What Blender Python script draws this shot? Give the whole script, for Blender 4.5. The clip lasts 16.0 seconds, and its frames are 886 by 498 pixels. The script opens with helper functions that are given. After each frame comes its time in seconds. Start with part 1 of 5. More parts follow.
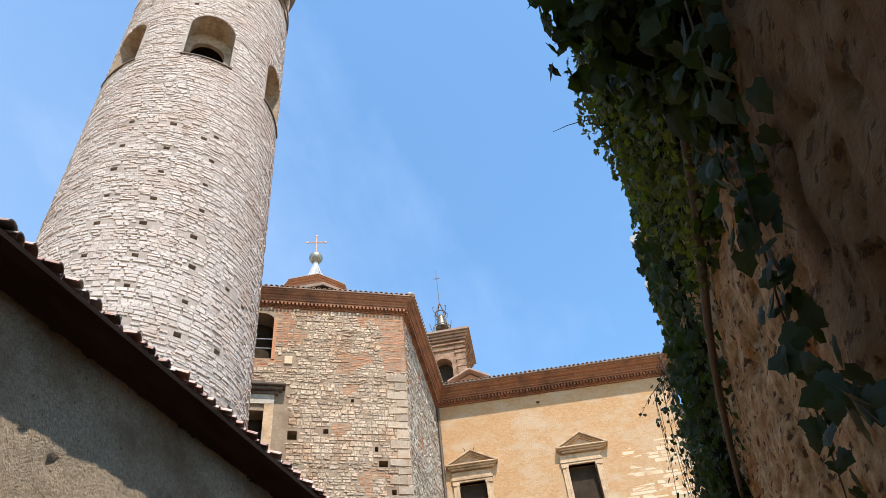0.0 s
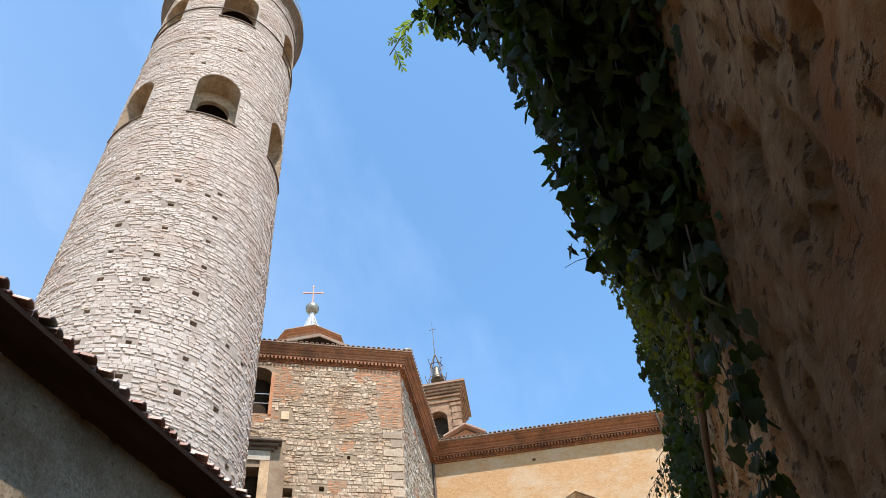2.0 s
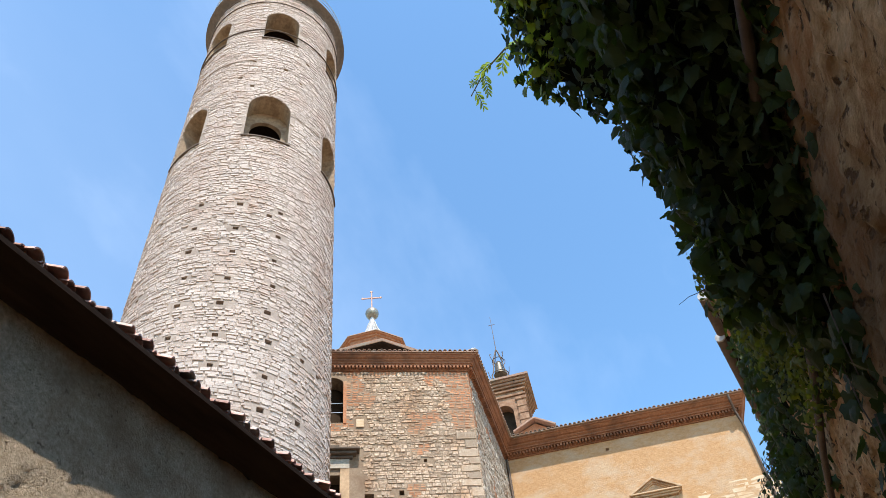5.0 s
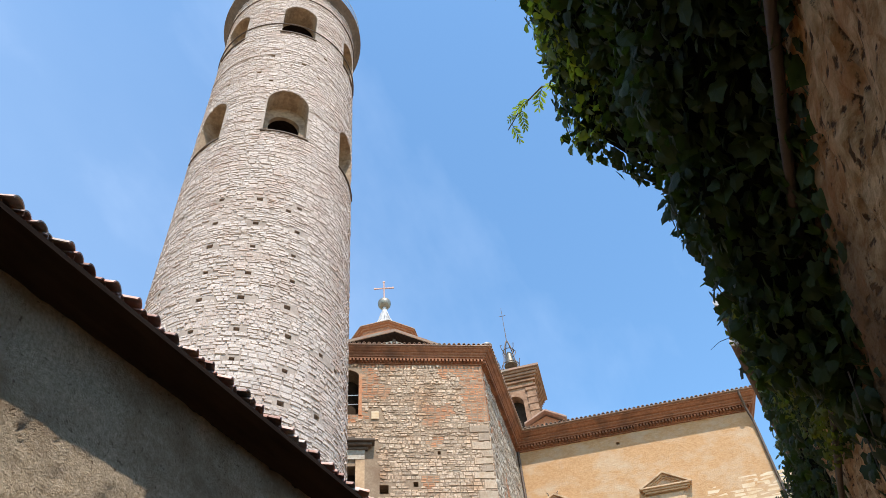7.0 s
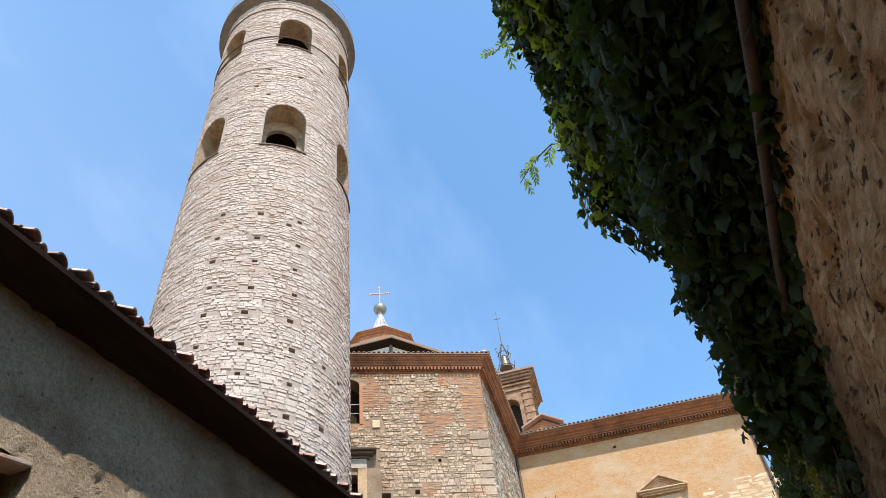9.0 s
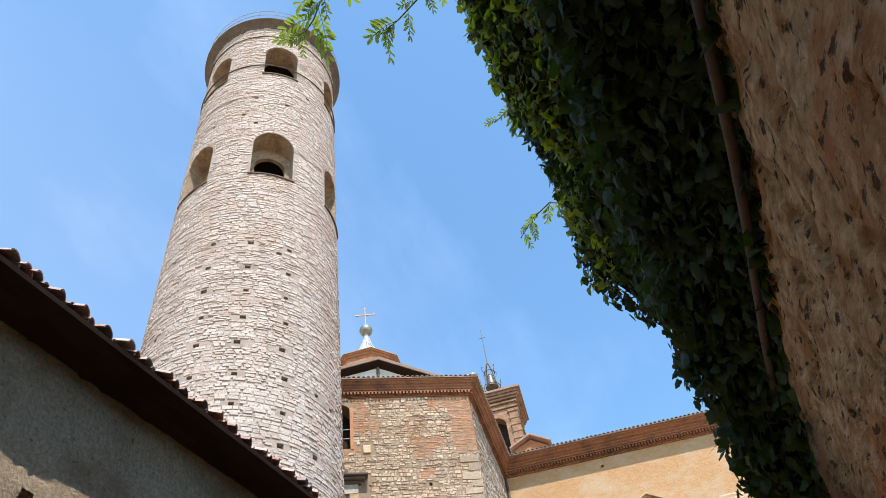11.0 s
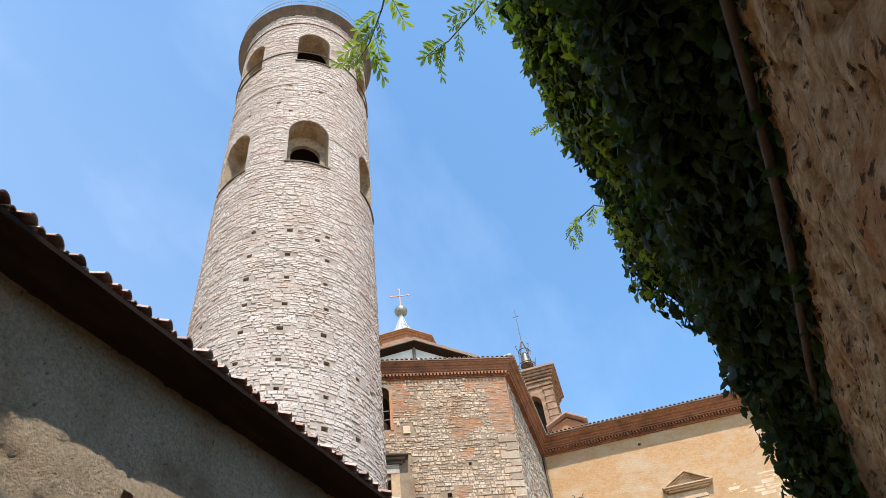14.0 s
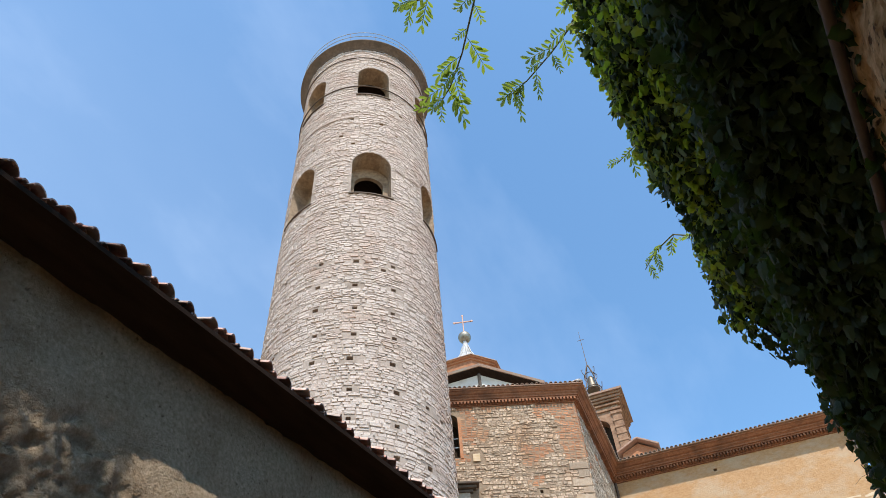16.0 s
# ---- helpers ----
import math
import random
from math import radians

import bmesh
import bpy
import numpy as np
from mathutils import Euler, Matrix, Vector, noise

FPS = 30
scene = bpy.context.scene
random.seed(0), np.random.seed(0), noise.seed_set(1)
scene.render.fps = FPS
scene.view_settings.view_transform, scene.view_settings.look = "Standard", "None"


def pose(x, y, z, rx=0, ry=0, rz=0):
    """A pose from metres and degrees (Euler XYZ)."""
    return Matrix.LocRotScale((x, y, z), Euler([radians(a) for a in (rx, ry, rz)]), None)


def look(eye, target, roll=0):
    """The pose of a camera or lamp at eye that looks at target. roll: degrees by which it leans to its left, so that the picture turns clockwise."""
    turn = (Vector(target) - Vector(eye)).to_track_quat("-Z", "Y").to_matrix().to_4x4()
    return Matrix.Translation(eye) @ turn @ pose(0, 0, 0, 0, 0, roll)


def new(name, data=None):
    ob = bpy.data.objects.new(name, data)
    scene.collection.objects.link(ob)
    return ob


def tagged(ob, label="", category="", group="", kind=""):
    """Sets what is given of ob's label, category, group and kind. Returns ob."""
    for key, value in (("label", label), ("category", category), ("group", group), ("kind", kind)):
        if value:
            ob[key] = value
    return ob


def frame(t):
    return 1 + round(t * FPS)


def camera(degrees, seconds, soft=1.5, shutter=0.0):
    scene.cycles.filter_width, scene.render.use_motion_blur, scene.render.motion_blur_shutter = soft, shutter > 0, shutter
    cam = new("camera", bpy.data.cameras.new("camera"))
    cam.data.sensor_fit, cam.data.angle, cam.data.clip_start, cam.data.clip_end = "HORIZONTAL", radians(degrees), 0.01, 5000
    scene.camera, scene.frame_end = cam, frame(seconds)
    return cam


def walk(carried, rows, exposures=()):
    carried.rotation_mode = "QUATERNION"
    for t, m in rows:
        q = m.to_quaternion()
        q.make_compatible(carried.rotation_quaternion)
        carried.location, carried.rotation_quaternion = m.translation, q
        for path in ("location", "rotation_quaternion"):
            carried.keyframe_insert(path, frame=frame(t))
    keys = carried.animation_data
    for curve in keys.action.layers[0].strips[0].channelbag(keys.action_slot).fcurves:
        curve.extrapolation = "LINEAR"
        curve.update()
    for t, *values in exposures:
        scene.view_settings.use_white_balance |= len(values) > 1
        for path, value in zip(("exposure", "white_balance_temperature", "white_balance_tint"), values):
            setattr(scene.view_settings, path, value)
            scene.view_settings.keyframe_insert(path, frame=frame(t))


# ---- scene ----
cam = camera(59.1, 16.0, soft=0.7)
PATH = [
    (0, (0.248, 0.344, 1.596), (-0.022, 1.285, 2.597), -7.02),
    (0.5, (0.260, 0.198, 1.605), (-0.050, 1.118, 2.614), -5.55),
    (1, (0.219, 0.068, 1.618), (-0.072, 0.971, 2.648), -4.47),
    (1.5, (0.222, -0.036, 1.601), (-0.009, 0.864, 2.649), -7.78),
    (2, (0.304, -0.148, 1.589), (0.069, 0.738, 2.647), -7.22),
    (2.5, (0.330, -0.226, 1.597), (0.097, 0.649, 2.665), -8.47),
    (3, (0.310, -0.291, 1.592), (0.085, 0.570, 2.672), -8.46),
    (3.5, (0.208, -0.395, 1.564), (-0.013, 0.482, 2.633), -9.11),
    (4, (0.151, -0.470, 1.561), (-0.097, 0.428, 2.607), -8.64),
    (4.5, (0.174, -0.570, 1.549), (-0.130, 0.307, 2.597), -7.41),
    (5, (0.146, -0.682, 1.548), (-0.173, 0.176, 2.607), -7.70),
    (7.5, (0.145, -1.388, 1.454), (-0.204, -0.513, 2.490), -6.03),
    (8, (0.200, -1.566, 1.424), (-0.155, -0.678, 2.446), -6.17),
    (8.5, (0.234, -1.712, 1.438), (-0.132, -0.836, 2.467), -5.16),
    (9, (0.212, -1.898, 1.393), (-0.118, -1.027, 2.439), -7.52),
    (11.5, (0.284, -2.590, 1.288), (-0.004, -1.736, 2.359), -10.04),
    (12, (0.322, -2.656, 1.274), (-0.005, -1.837, 2.362), -7.69),
    (12.5, (0.328, -2.707, 1.282), (-0.041, -1.894, 2.361), -6.01),
    (13, (0.264, -2.774, 1.281), (-0.112, -1.953, 2.351), -6.26),
    (13.5, (0.230, -2.878, 1.272), (-0.123, -2.032, 2.331), -7.50),
    (14, (0.273, -2.945, 1.230), (-0.082, -2.080, 2.271), -8.13),
    (14.5, (0.316, -2.997, 1.233), (-0.104, -2.131, 2.250), -6.26),
    (15, (0.295, -3.027, 1.235), (-0.150, -2.174, 2.252), -5.18),
    (15.5, (0.223, -3.117, 1.214), (-0.205, -2.293, 2.261), -5.61),
    (16, (0.173, -3.191, 1.207), (-0.254, -2.407, 2.285), -5.09),
]
walk(cam, [(t, look(eye, target, roll)) for t, eye, target, roll in PATH],
     exposures=[(0.0, 1.0), (5.5, 1.0), (7.5, 0.89), (8.5, 0.94), (9.5, 1.0), (13.0, 1.0), (14.5, 0.92), (16.0, 0.78)])

# ---- world, sun ----
SUN_AZ, SUN_EL = -51.0, 58.0
world = bpy.data.worlds.new("sky")
scene.world = world
world.use_nodes = True
wn, wl = world.node_tree.nodes, world.node_tree.links
wn.clear()
sky = wn.new("ShaderNodeTexSky")
sky.sky_type, sky.sun_disc = "NISHITA", False
sky.sun_elevation, sky.sun_rotation = radians(SUN_EL), radians(90 - SUN_AZ)
sky.air_density, sky.dust_density, sky.ozone_density = 1.0, 0.4, 1.0
cloud_map = wn.new("ShaderNodeTexCoord")
cloud_scale = wn.new("ShaderNodeMapping")
cloud_scale.inputs["Scale"].default_value = (1.6, 0.7, 1.1)
cloud_scale.inputs["Location"].default_value = (3.35, 1.7, 0.4)
cloud_noise = wn.new("ShaderNodeTexNoise")
cloud_noise.inputs["Scale"].default_value = 2.2
cloud_noise.inputs["Detail"].default_value = 6
cloud_noise.inputs["Roughness"].default_value = 0.55
cloud_ramp = wn.new("ShaderNodeValToRGB")
cloud_ramp.color_ramp.elements[0].position, cloud_ramp.color_ramp.elements[0].color = 0.52, (0, 0, 0, 1)
cloud_ramp.color_ramp.elements[1].position, cloud_ramp.color_ramp.elements[1].color = 0.85, (0.12, 0.12, 0.12, 1)
cloud_mix = wn.new("ShaderNodeMixRGB")
cloud_mix.inputs["Color2"].default_value = (7.0, 7.6, 8.6, 1)
sky_tone = wn.new("ShaderNodeMixRGB")
sky_tone.blend_type = "MULTIPLY"
sky_tone.inputs["Fac"].default_value = 1.0
sky_tone.inputs["Color2"].default_value = (0.84, 1.10, 1.165, 1)
background = wn.new("ShaderNodeBackground")
background.inputs["Strength"].default_value = 0.15
world_out = wn.new("ShaderNodeOutputWorld")
wl.new(cloud_map.outputs["Generated"], cloud_scale.inputs["Vector"])
wl.new(cloud_scale.outputs["Vector"], cloud_noise.inputs["Vector"])
wl.new(cloud_noise.outputs["Fac"], cloud_ramp.inputs["Fac"])
# thin haze that thickens towards the west
west = wn.new("ShaderNodeSeparateXYZ")
haze = wn.new("ShaderNodeMapRange")
haze.inputs["From Min"].default_value, haze.inputs["From Max"].default_value = -0.25, -0.95
haze.inputs["To Min"].default_value, haze.inputs["To Max"].default_value = 0.0, 0.24
veil = wn.new("ShaderNodeMath")
veil.operation = "MULTIPLY"
thick = wn.new("ShaderNodeMath")
thick.operation, thick.use_clamp = "ADD", True
wl.new(cloud_map.outputs["Generated"], west.inputs["Vector"])
wl.new(west.outputs["X"], haze.inputs["Value"])
wl.new(haze.outputs["Result"], veil.inputs[0])
wl.new(cloud_noise.outputs["Fac"], veil.inputs[1])
wl.new(veil.outputs["Value"], thick.inputs[0])
wl.new(cloud_ramp.outputs["Color"], thick.inputs[1])
wl.new(thick.outputs["Value"], cloud_mix.inputs["Fac"])
wl.new(sky.outputs["Color"], sky_tone.inputs["Color1"])
wl.new(sky_tone.outputs["Color"], cloud_mix.inputs["Color1"])
wl.new(cloud_mix.outputs["Color"], background.inputs["Color"])
wl.new(background.outputs["Background"], world_out.inputs["Surface"])

sun_data = bpy.data.lights.new("sun", "SUN")
sun_data.energy, sun_data.angle, sun_data.color = 3.5, radians(0.53), (1.0, 0.94, 0.87)
sun = new("sun", sun_data)
sun_way = Vector((math.cos(radians(SUN_AZ)) * math.cos(radians(SUN_EL)), math.sin(radians(SUN_AZ)) * math.cos(radians(SUN_EL)), math.sin(radians(SUN_EL))))
sun.matrix_world = look(tuple(sun_way * 90), (0, 0, 0))


# ---- materials ----
def mat(name, c1, c2, c3=None, fine=18.0, coarse=1.2, rough=0.85, bump=0.4, bump_size=30.0, vary=0.0, by="island", metal=0.0, stretch=(1, 1, 1), stain=0.5, dist=0.02, sharp=0.17, pits=None):
    """Two tones mixed by a fine grain, a third one in coarse stains, a bump, and a change of value from piece to piece."""
    m = bpy.data.materials.new(name)
    m.use_nodes = True
    n, l = m.node_tree.nodes, m.node_tree.links
    b = n["Principled BSDF"]
    b.inputs["Roughness"].default_value, b.inputs["Metallic"].default_value = rough, metal
    b.inputs["Specular IOR Level"].default_value = 0.25
    geo = n.new("ShaderNodeNewGeometry")
    mp = n.new("ShaderNodeMapping")
    mp.inputs["Scale"].default_value = stretch
    l.new(geo.outputs["Position"], mp.inputs["Vector"])

    def noise_node(scale, detail=5.0, roughness=0.6):
        t = n.new("ShaderNodeTexNoise")
        t.inputs["Scale"].default_value, t.inputs["Detail"].default_value, t.inputs["Roughness"].default_value = scale, detail, roughness
        l.new(mp.outputs["Vector"], t.inputs["Vector"])
        return t

    def ramp(src, lo, hi):
        r = n.new("ShaderNodeMapRange")
        r.inputs["From Min"].default_value, r.inputs["From Max"].default_value = lo, hi
        l.new(src, r.inputs["Value"])
        return r.outputs["Result"]

    def mix(kind, fac, a, bb):
        x = n.new("ShaderNodeMixRGB")
        x.blend_type = kind
        for key, v in (("Fac", fac), ("Color1", a), ("Color2", bb)):
            if isinstance(v, (float, int)):
                x.inputs[key].default_value = v
            elif isinstance(v, tuple):
                x.inputs[key].default_value = (*v, 1)
            else:
                l.new(v, x.inputs[key])
        return x.outputs["Color"]

    g = noise_node(fine)
    col = mix("MIX", ramp(g.outputs["Fac"], 0.5 - sharp, 0.5 + sharp), c1, c2)
    if c3:
        s = noise_node(coarse, 7.0, 0.65)
        r = ramp(s.outputs["Fac"], 0.5 - 0.22 * stain + 0.08, 0.68)
        col = mix("MIX", r, col, c3)
    pit = None
    if pits:
        size, lo, hi, tone = pits
        pit = ramp(noise_node(size, 4.0, 0.55).outputs["Fac"], lo, hi)
        col = mix("MIX", pit, col, tone)
    if vary:
        if by == "island":
            rnd = geo.outputs["Random Per Island"]
        else:
            rnd = n.new("ShaderNodeObjectInfo").outputs["Random"]
        v = n.new("ShaderNodeMapRange")
        v.inputs["To Min"].default_value, v.inputs["To Max"].default_value = 1 - vary, 1 + vary * 0.6
        l.new(rnd, v.inputs["Value"])
        hsv = n.new("ShaderNodeHueSaturation")
        l.new(v.outputs["Result"], hsv.inputs["Value"])
        l.new(col, hsv.inputs["Color"])
        col = hsv.outputs["Color"]
    l.new(col, b.inputs["Base Color"])
    if bump:
        h = noise_node(bump_size, 8.0, 0.7)
        bp = n.new("ShaderNodeBump")
        bp.inputs["Strength"].default_value, bp.inputs["Distance"].default_value = bump, dist
        height = h.outputs["Fac"]
        if pit:
            deep = n.new("ShaderNodeMath")
            deep.operation = "SUBTRACT"
            l.new(height, deep.inputs[0])
            l.new(pit, deep.inputs[1])
            height = deep.outputs["Value"]
        l.new(height, bp.inputs["Height"])
        l.new(bp.outputs["Normal"], b.inputs["Normal"])
    return m


def leaf_mat(name, c1, c2, glow):
    """Leaves: glossy on top, letting light through."""
    m = mat(name, c1, c2, fine=9.0, rough=0.5, bump=0.25, bump_size=60, vary=0.4)
    n, l = m.node_tree.nodes, m.node_tree.links
    b, out = n["Principled BSDF"], n["Material Output"]
    tr = n.new("ShaderNodeBsdfTranslucent")
    tr.inputs["Color"].default_value = (*glow, 1)
    mx = n.new("ShaderNodeMixShader")
    mx.inputs["Fac"].default_value = 0.4
    l.new(b.outputs["BSDF"], mx.inputs[1])
    l.new(tr.outputs["BSDF"], mx.inputs[2])
    l.new(mx.outputs["Shader"], out.inputs["Surface"])
    return m


M = {
    "ground": mat("street_stone", (0.36, 0.255, 0.15), (0.44, 0.325, 0.20), (0.29, 0.195, 0.11), fine=6, coarse=0.5),
    "plaster": mat("old_plaster", (0.45, 0.315, 0.185), (0.79, 0.615, 0.425), (0.33, 0.205, 0.11), fine=34, coarse=1.1, bump=1.0, bump_size=48, dist=0.11, stain=0.55, sharp=0.22, pits=(24, 0.63, 0.74, (0.24, 0.15, 0.085))),
    "rightwall": mat("worn_wall", (0.50, 0.25, 0.085), (0.95, 0.66, 0.36), (0.66, 0.25, 0.07), fine=24, coarse=3.4, bump=1.0, bump_size=30, dist=0.10, stretch=(1, 0.42, 1), stain=0.35, sharp=0.14, pits=(34, 0.575, 0.64, (0.16, 0.075, 0.028))),
    "tower_stone": mat("pale_limestone", (0.455, 0.37, 0.318), (0.58, 0.485, 0.425), (0.43, 0.315, 0.255), fine=14, coarse=0.7, bump=0.8, bump_size=26, dist=0.04, vary=0.15),
    "tower_piece": mat("pale_limestone_block", (0.455, 0.37, 0.318), (0.58, 0.485, 0.425), (0.43, 0.315, 0.255), fine=14, coarse=0.7, bump=0.8, bump_size=26, dist=0.04, vary=0.15, by="object"),
    "mortar": mat("grey_mortar", (0.30, 0.235, 0.19), (0.38, 0.305, 0.255), (0.22, 0.17, 0.135), fine=12, bump=0.6),
    "turret": mat("brown_sandstone", (0.25, 0.135, 0.078), (0.35, 0.21, 0.13), (0.16, 0.085, 0.05), fine=3, coarse=1.0, bump=0.7, bump_size=8, dist=0.06),
    "niche": mat("niche_plaster", (0.27, 0.19, 0.125), (0.38, 0.28, 0.19), (0.18, 0.12, 0.08), fine=7, coarse=2),
    "rim": mat("weathered_rim", (0.10, 0.072, 0.055), (0.15, 0.112, 0.085), (0.075, 0.058, 0.045), fine=6),
    "stone": mat("church_stone", (0.41, 0.28, 0.185), (0.67, 0.515, 0.385), (0.46, 0.275, 0.16), fine=11, coarse=1.2, bump=1.0, bump_size=26, dist=0.06, vary=0.32),
    "stone_piece": mat("church_stone_block", (0.41, 0.28, 0.185), (0.67, 0.515, 0.385), (0.46, 0.275, 0.16), fine=11, coarse=1.2, bump=1.0, bump_size=26, dist=0.06, vary=0.32, by="object"),
    "grey_stone": mat("grey_rubble", (0.36, 0.31, 0.25), (0.50, 0.445, 0.37), (0.36, 0.27, 0.2), fine=9, coarse=0.8, bump=0.6, bump_size=24, dist=0.03, vary=0.36),
    "brick": mat("red_brick", (0.37, 0.145, 0.068), (0.48, 0.225, 0.115), (0.42, 0.255, 0.15), fine=14, coarse=1.1, bump=0.5, bump_size=40, vary=0.3),
    "dark_brick": mat("cornice_brick", (0.225, 0.09, 0.045), (0.32, 0.145, 0.075), (0.15, 0.07, 0.04), fine=10, coarse=1.2, bump=0.5, bump_size=30, vary=0.25, by="object"),
    "lantern_brick": mat("lantern_brick", (0.30, 0.12, 0.06), (0.40, 0.19, 0.095), (0.22, 0.10, 0.055), fine=5, coarse=1.0, bump=0.5, bump_size=12),
    "church_mortar": mat("church_mortar", (0.23, 0.16, 0.105), (0.30, 0.22, 0.15), (0.19, 0.12, 0.075), fine=12, bump=0.6),
    "facade": mat("ochre_plaster", (0.39, 0.215, 0.097), (0.48, 0.29, 0.145), (0.46, 0.335, 0.22), fine=6, coarse=0.8, bump=0.6, bump_size=14, dist=0.04, stretch=(1, 1, 1.6), stain=0.6),
    "pale_patch": mat("bare_pale_stone", (0.54, 0.41, 0.27), (0.62, 0.49, 0.34), (0.50, 0.33, 0.18), fine=4, coarse=1.3, bump=0.5, bump_size=18, stretch=(1, 1, 2.2)),
    "dressed": mat("dressed_sandstone", (0.44, 0.29, 0.17), (0.54, 0.375, 0.235), (0.28, 0.18, 0.105), fine=8, coarse=1.5, bump=0.4, bump_size=20),
    "dark_glass": mat("dusty_dark_panel", (0.035, 0.024, 0.016), (0.055, 0.038, 0.026), fine=3, rough=0.9, bump=0.1),
    "quoin": mat("grey_quoin", (0.41, 0.305, 0.215), (0.50, 0.39, 0.29), (0.40, 0.26, 0.16), fine=9, coarse=1.6, bump=1.0, bump_size=22, dist=0.05, vary=0.25, by="object"),
    "tile": mat("terracotta_tile", (0.52, 0.27, 0.20), (0.66, 0.42, 0.335), (0.50, 0.44, 0.37), fine=12, coarse=3.0, bump=0.5, bump_size=35, vary=0.42, by="object"),
    "far_tile": mat("terracotta_roof", (0.30, 0.18, 0.13), (0.40, 0.26, 0.19), (0.3, 0.26, 0.21), fine=6, coarse=1.0, vary=0.35),
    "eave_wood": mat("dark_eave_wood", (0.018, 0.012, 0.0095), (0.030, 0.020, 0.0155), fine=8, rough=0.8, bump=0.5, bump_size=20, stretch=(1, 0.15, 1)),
    "lead": mat("pale_lead", (0.36, 0.35, 0.345), (0.47, 0.46, 0.45), (0.28, 0.265, 0.245), fine=4, rough=0.6, metal=0.2),
    "copper": mat("tarnished_ball", (0.20, 0.185, 0.15), (0.30, 0.27, 0.22), fine=4, rough=0.45, metal=0.6),
    "iron": mat("rusty_iron", (0.09, 0.07, 0.06), (0.16, 0.115, 0.085), fine=20, rough=0.7, metal=0.5, bump=0.2),
    "cross": mat("reddish_iron", (0.34, 0.20, 0.15), (0.44, 0.28, 0.22), fine=10, rough=0.6, metal=0.2, bump=0.1),
    "bronze": mat("old_bronze", (0.13, 0.11, 0.085), (0.20, 0.17, 0.13), fine=8, rough=0.5, metal=0.7),
    "steel": mat("galvanised_steel", (0.40, 0.40, 0.40), (0.5, 0.5, 0.5), fine=8, rough=0.4, metal=0.7, bump=0.1),
    "white_wall": mat("dome_whitewash", (0.58, 0.54, 0.49), (0.66, 0.62, 0.57), (0.5, 0.45, 0.38), fine=4, coarse=1),
    "pipe": mat("weathered_pipe", (0.05, 0.034, 0.026), (0.085, 0.058, 0.043), fine=9, rough=0.6, bump=0.3),
    "bark": mat("ivy_bark", (0.08, 0.06, 0.045), (0.13, 0.10, 0.075), fine=20, bump=0.7, bump_size=40),
    "twig": mat("green_twig", (0.10, 0.10, 0.05), (0.14, 0.13, 0.07), fine=20, bump=0.3),
    # near-black: the deep shade inside the ivy is put into this colour
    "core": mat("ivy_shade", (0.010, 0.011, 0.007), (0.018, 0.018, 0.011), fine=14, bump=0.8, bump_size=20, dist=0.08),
    "ivy": leaf_mat("ivy_leaf", (0.028, 0.040, 0.017), (0.058, 0.082, 0.030), (0.06, 0.09, 0.010)),
    "ivy_leaf": leaf_mat("ivy_leaf_single", (0.024, 0.036, 0.017), (0.044, 0.066, 0.030), (0.05, 0.075, 0.010)),
    "creeper": leaf_mat("creeper_leaf", (0.065, 0.078, 0.014), (0.11, 0.125, 0.024), (0.24, 0.28, 0.02)),
    # brighter copy of the ivy leaf, sunlight put into its colour
    "lit_ivy": leaf_mat("lit_ivy_leaf", (0.07, 0.10, 0.018), (0.11, 0.15, 0.03), (0.50, 0.60, 0.04)),
    "locust": leaf_mat("feathery_leaf", (0.05, 0.085, 0.02), (0.09, 0.135, 0.03), (0.34, 0.44, 0.05)),
}

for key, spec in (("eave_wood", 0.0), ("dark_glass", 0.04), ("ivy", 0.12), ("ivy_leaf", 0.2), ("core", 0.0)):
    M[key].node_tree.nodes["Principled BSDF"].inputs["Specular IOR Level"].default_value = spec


# old brown damp stain in the right wall's plaster, a stretch of it up the lane
rn, rl = M["rightwall"].node_tree.nodes, M["rightwall"].node_tree.links
paint = rn["Principled BSDF"].inputs["Base Color"]
where, axes, ragged, band, soil = (rn.new("ShaderNode" + k) for k in ("NewGeometry", "SeparateXYZ", "TexNoise", "ValToRGB", "MixRGB"))
ragged.inputs["Scale"].default_value, ragged.inputs["Detail"].default_value = 1.3, 6
shift = rn.new("ShaderNodeMath")
shift.operation = "MULTIPLY_ADD"
shift.inputs[1].default_value = 1.6
spread = rn.new("ShaderNodeMapRange")
spread.inputs["From Min"].default_value, spread.inputs["From Max"].default_value = 0.0, 5.0
for at, tone in ((0.22, 0.0), (0.36, 0.75), (0.50, 0.75), (0.62, 0.1)):
    e = band.color_ramp.elements[0] if at == 0.22 else band.color_ramp.elements.new(at)
    e.position, e.color = at, (tone, tone, tone, 1)
band.color_ramp.elements.remove(band.color_ramp.elements[-1])
soil.inputs["Color2"].default_value = (0.17, 0.098, 0.048, 1)
rl.new(paint.links[0].from_socket, soil.inputs["Color1"])
rl.new(where.outputs["Position"], axes.inputs["Vector"])
rl.new(where.outputs["Position"], ragged.inputs["Vector"])
rl.new(ragged.outputs["Fac"], shift.inputs[0])
rl.new(axes.outputs["Y"], shift.inputs[2])
rl.new(shift.outputs["Value"], spread.inputs["Value"])
rl.new(spread.outputs["Result"], band.inputs["Fac"])
rl.new(band.outputs["Color"], soil.inputs["Fac"])
rl.new(soil.outputs["Color"], paint)


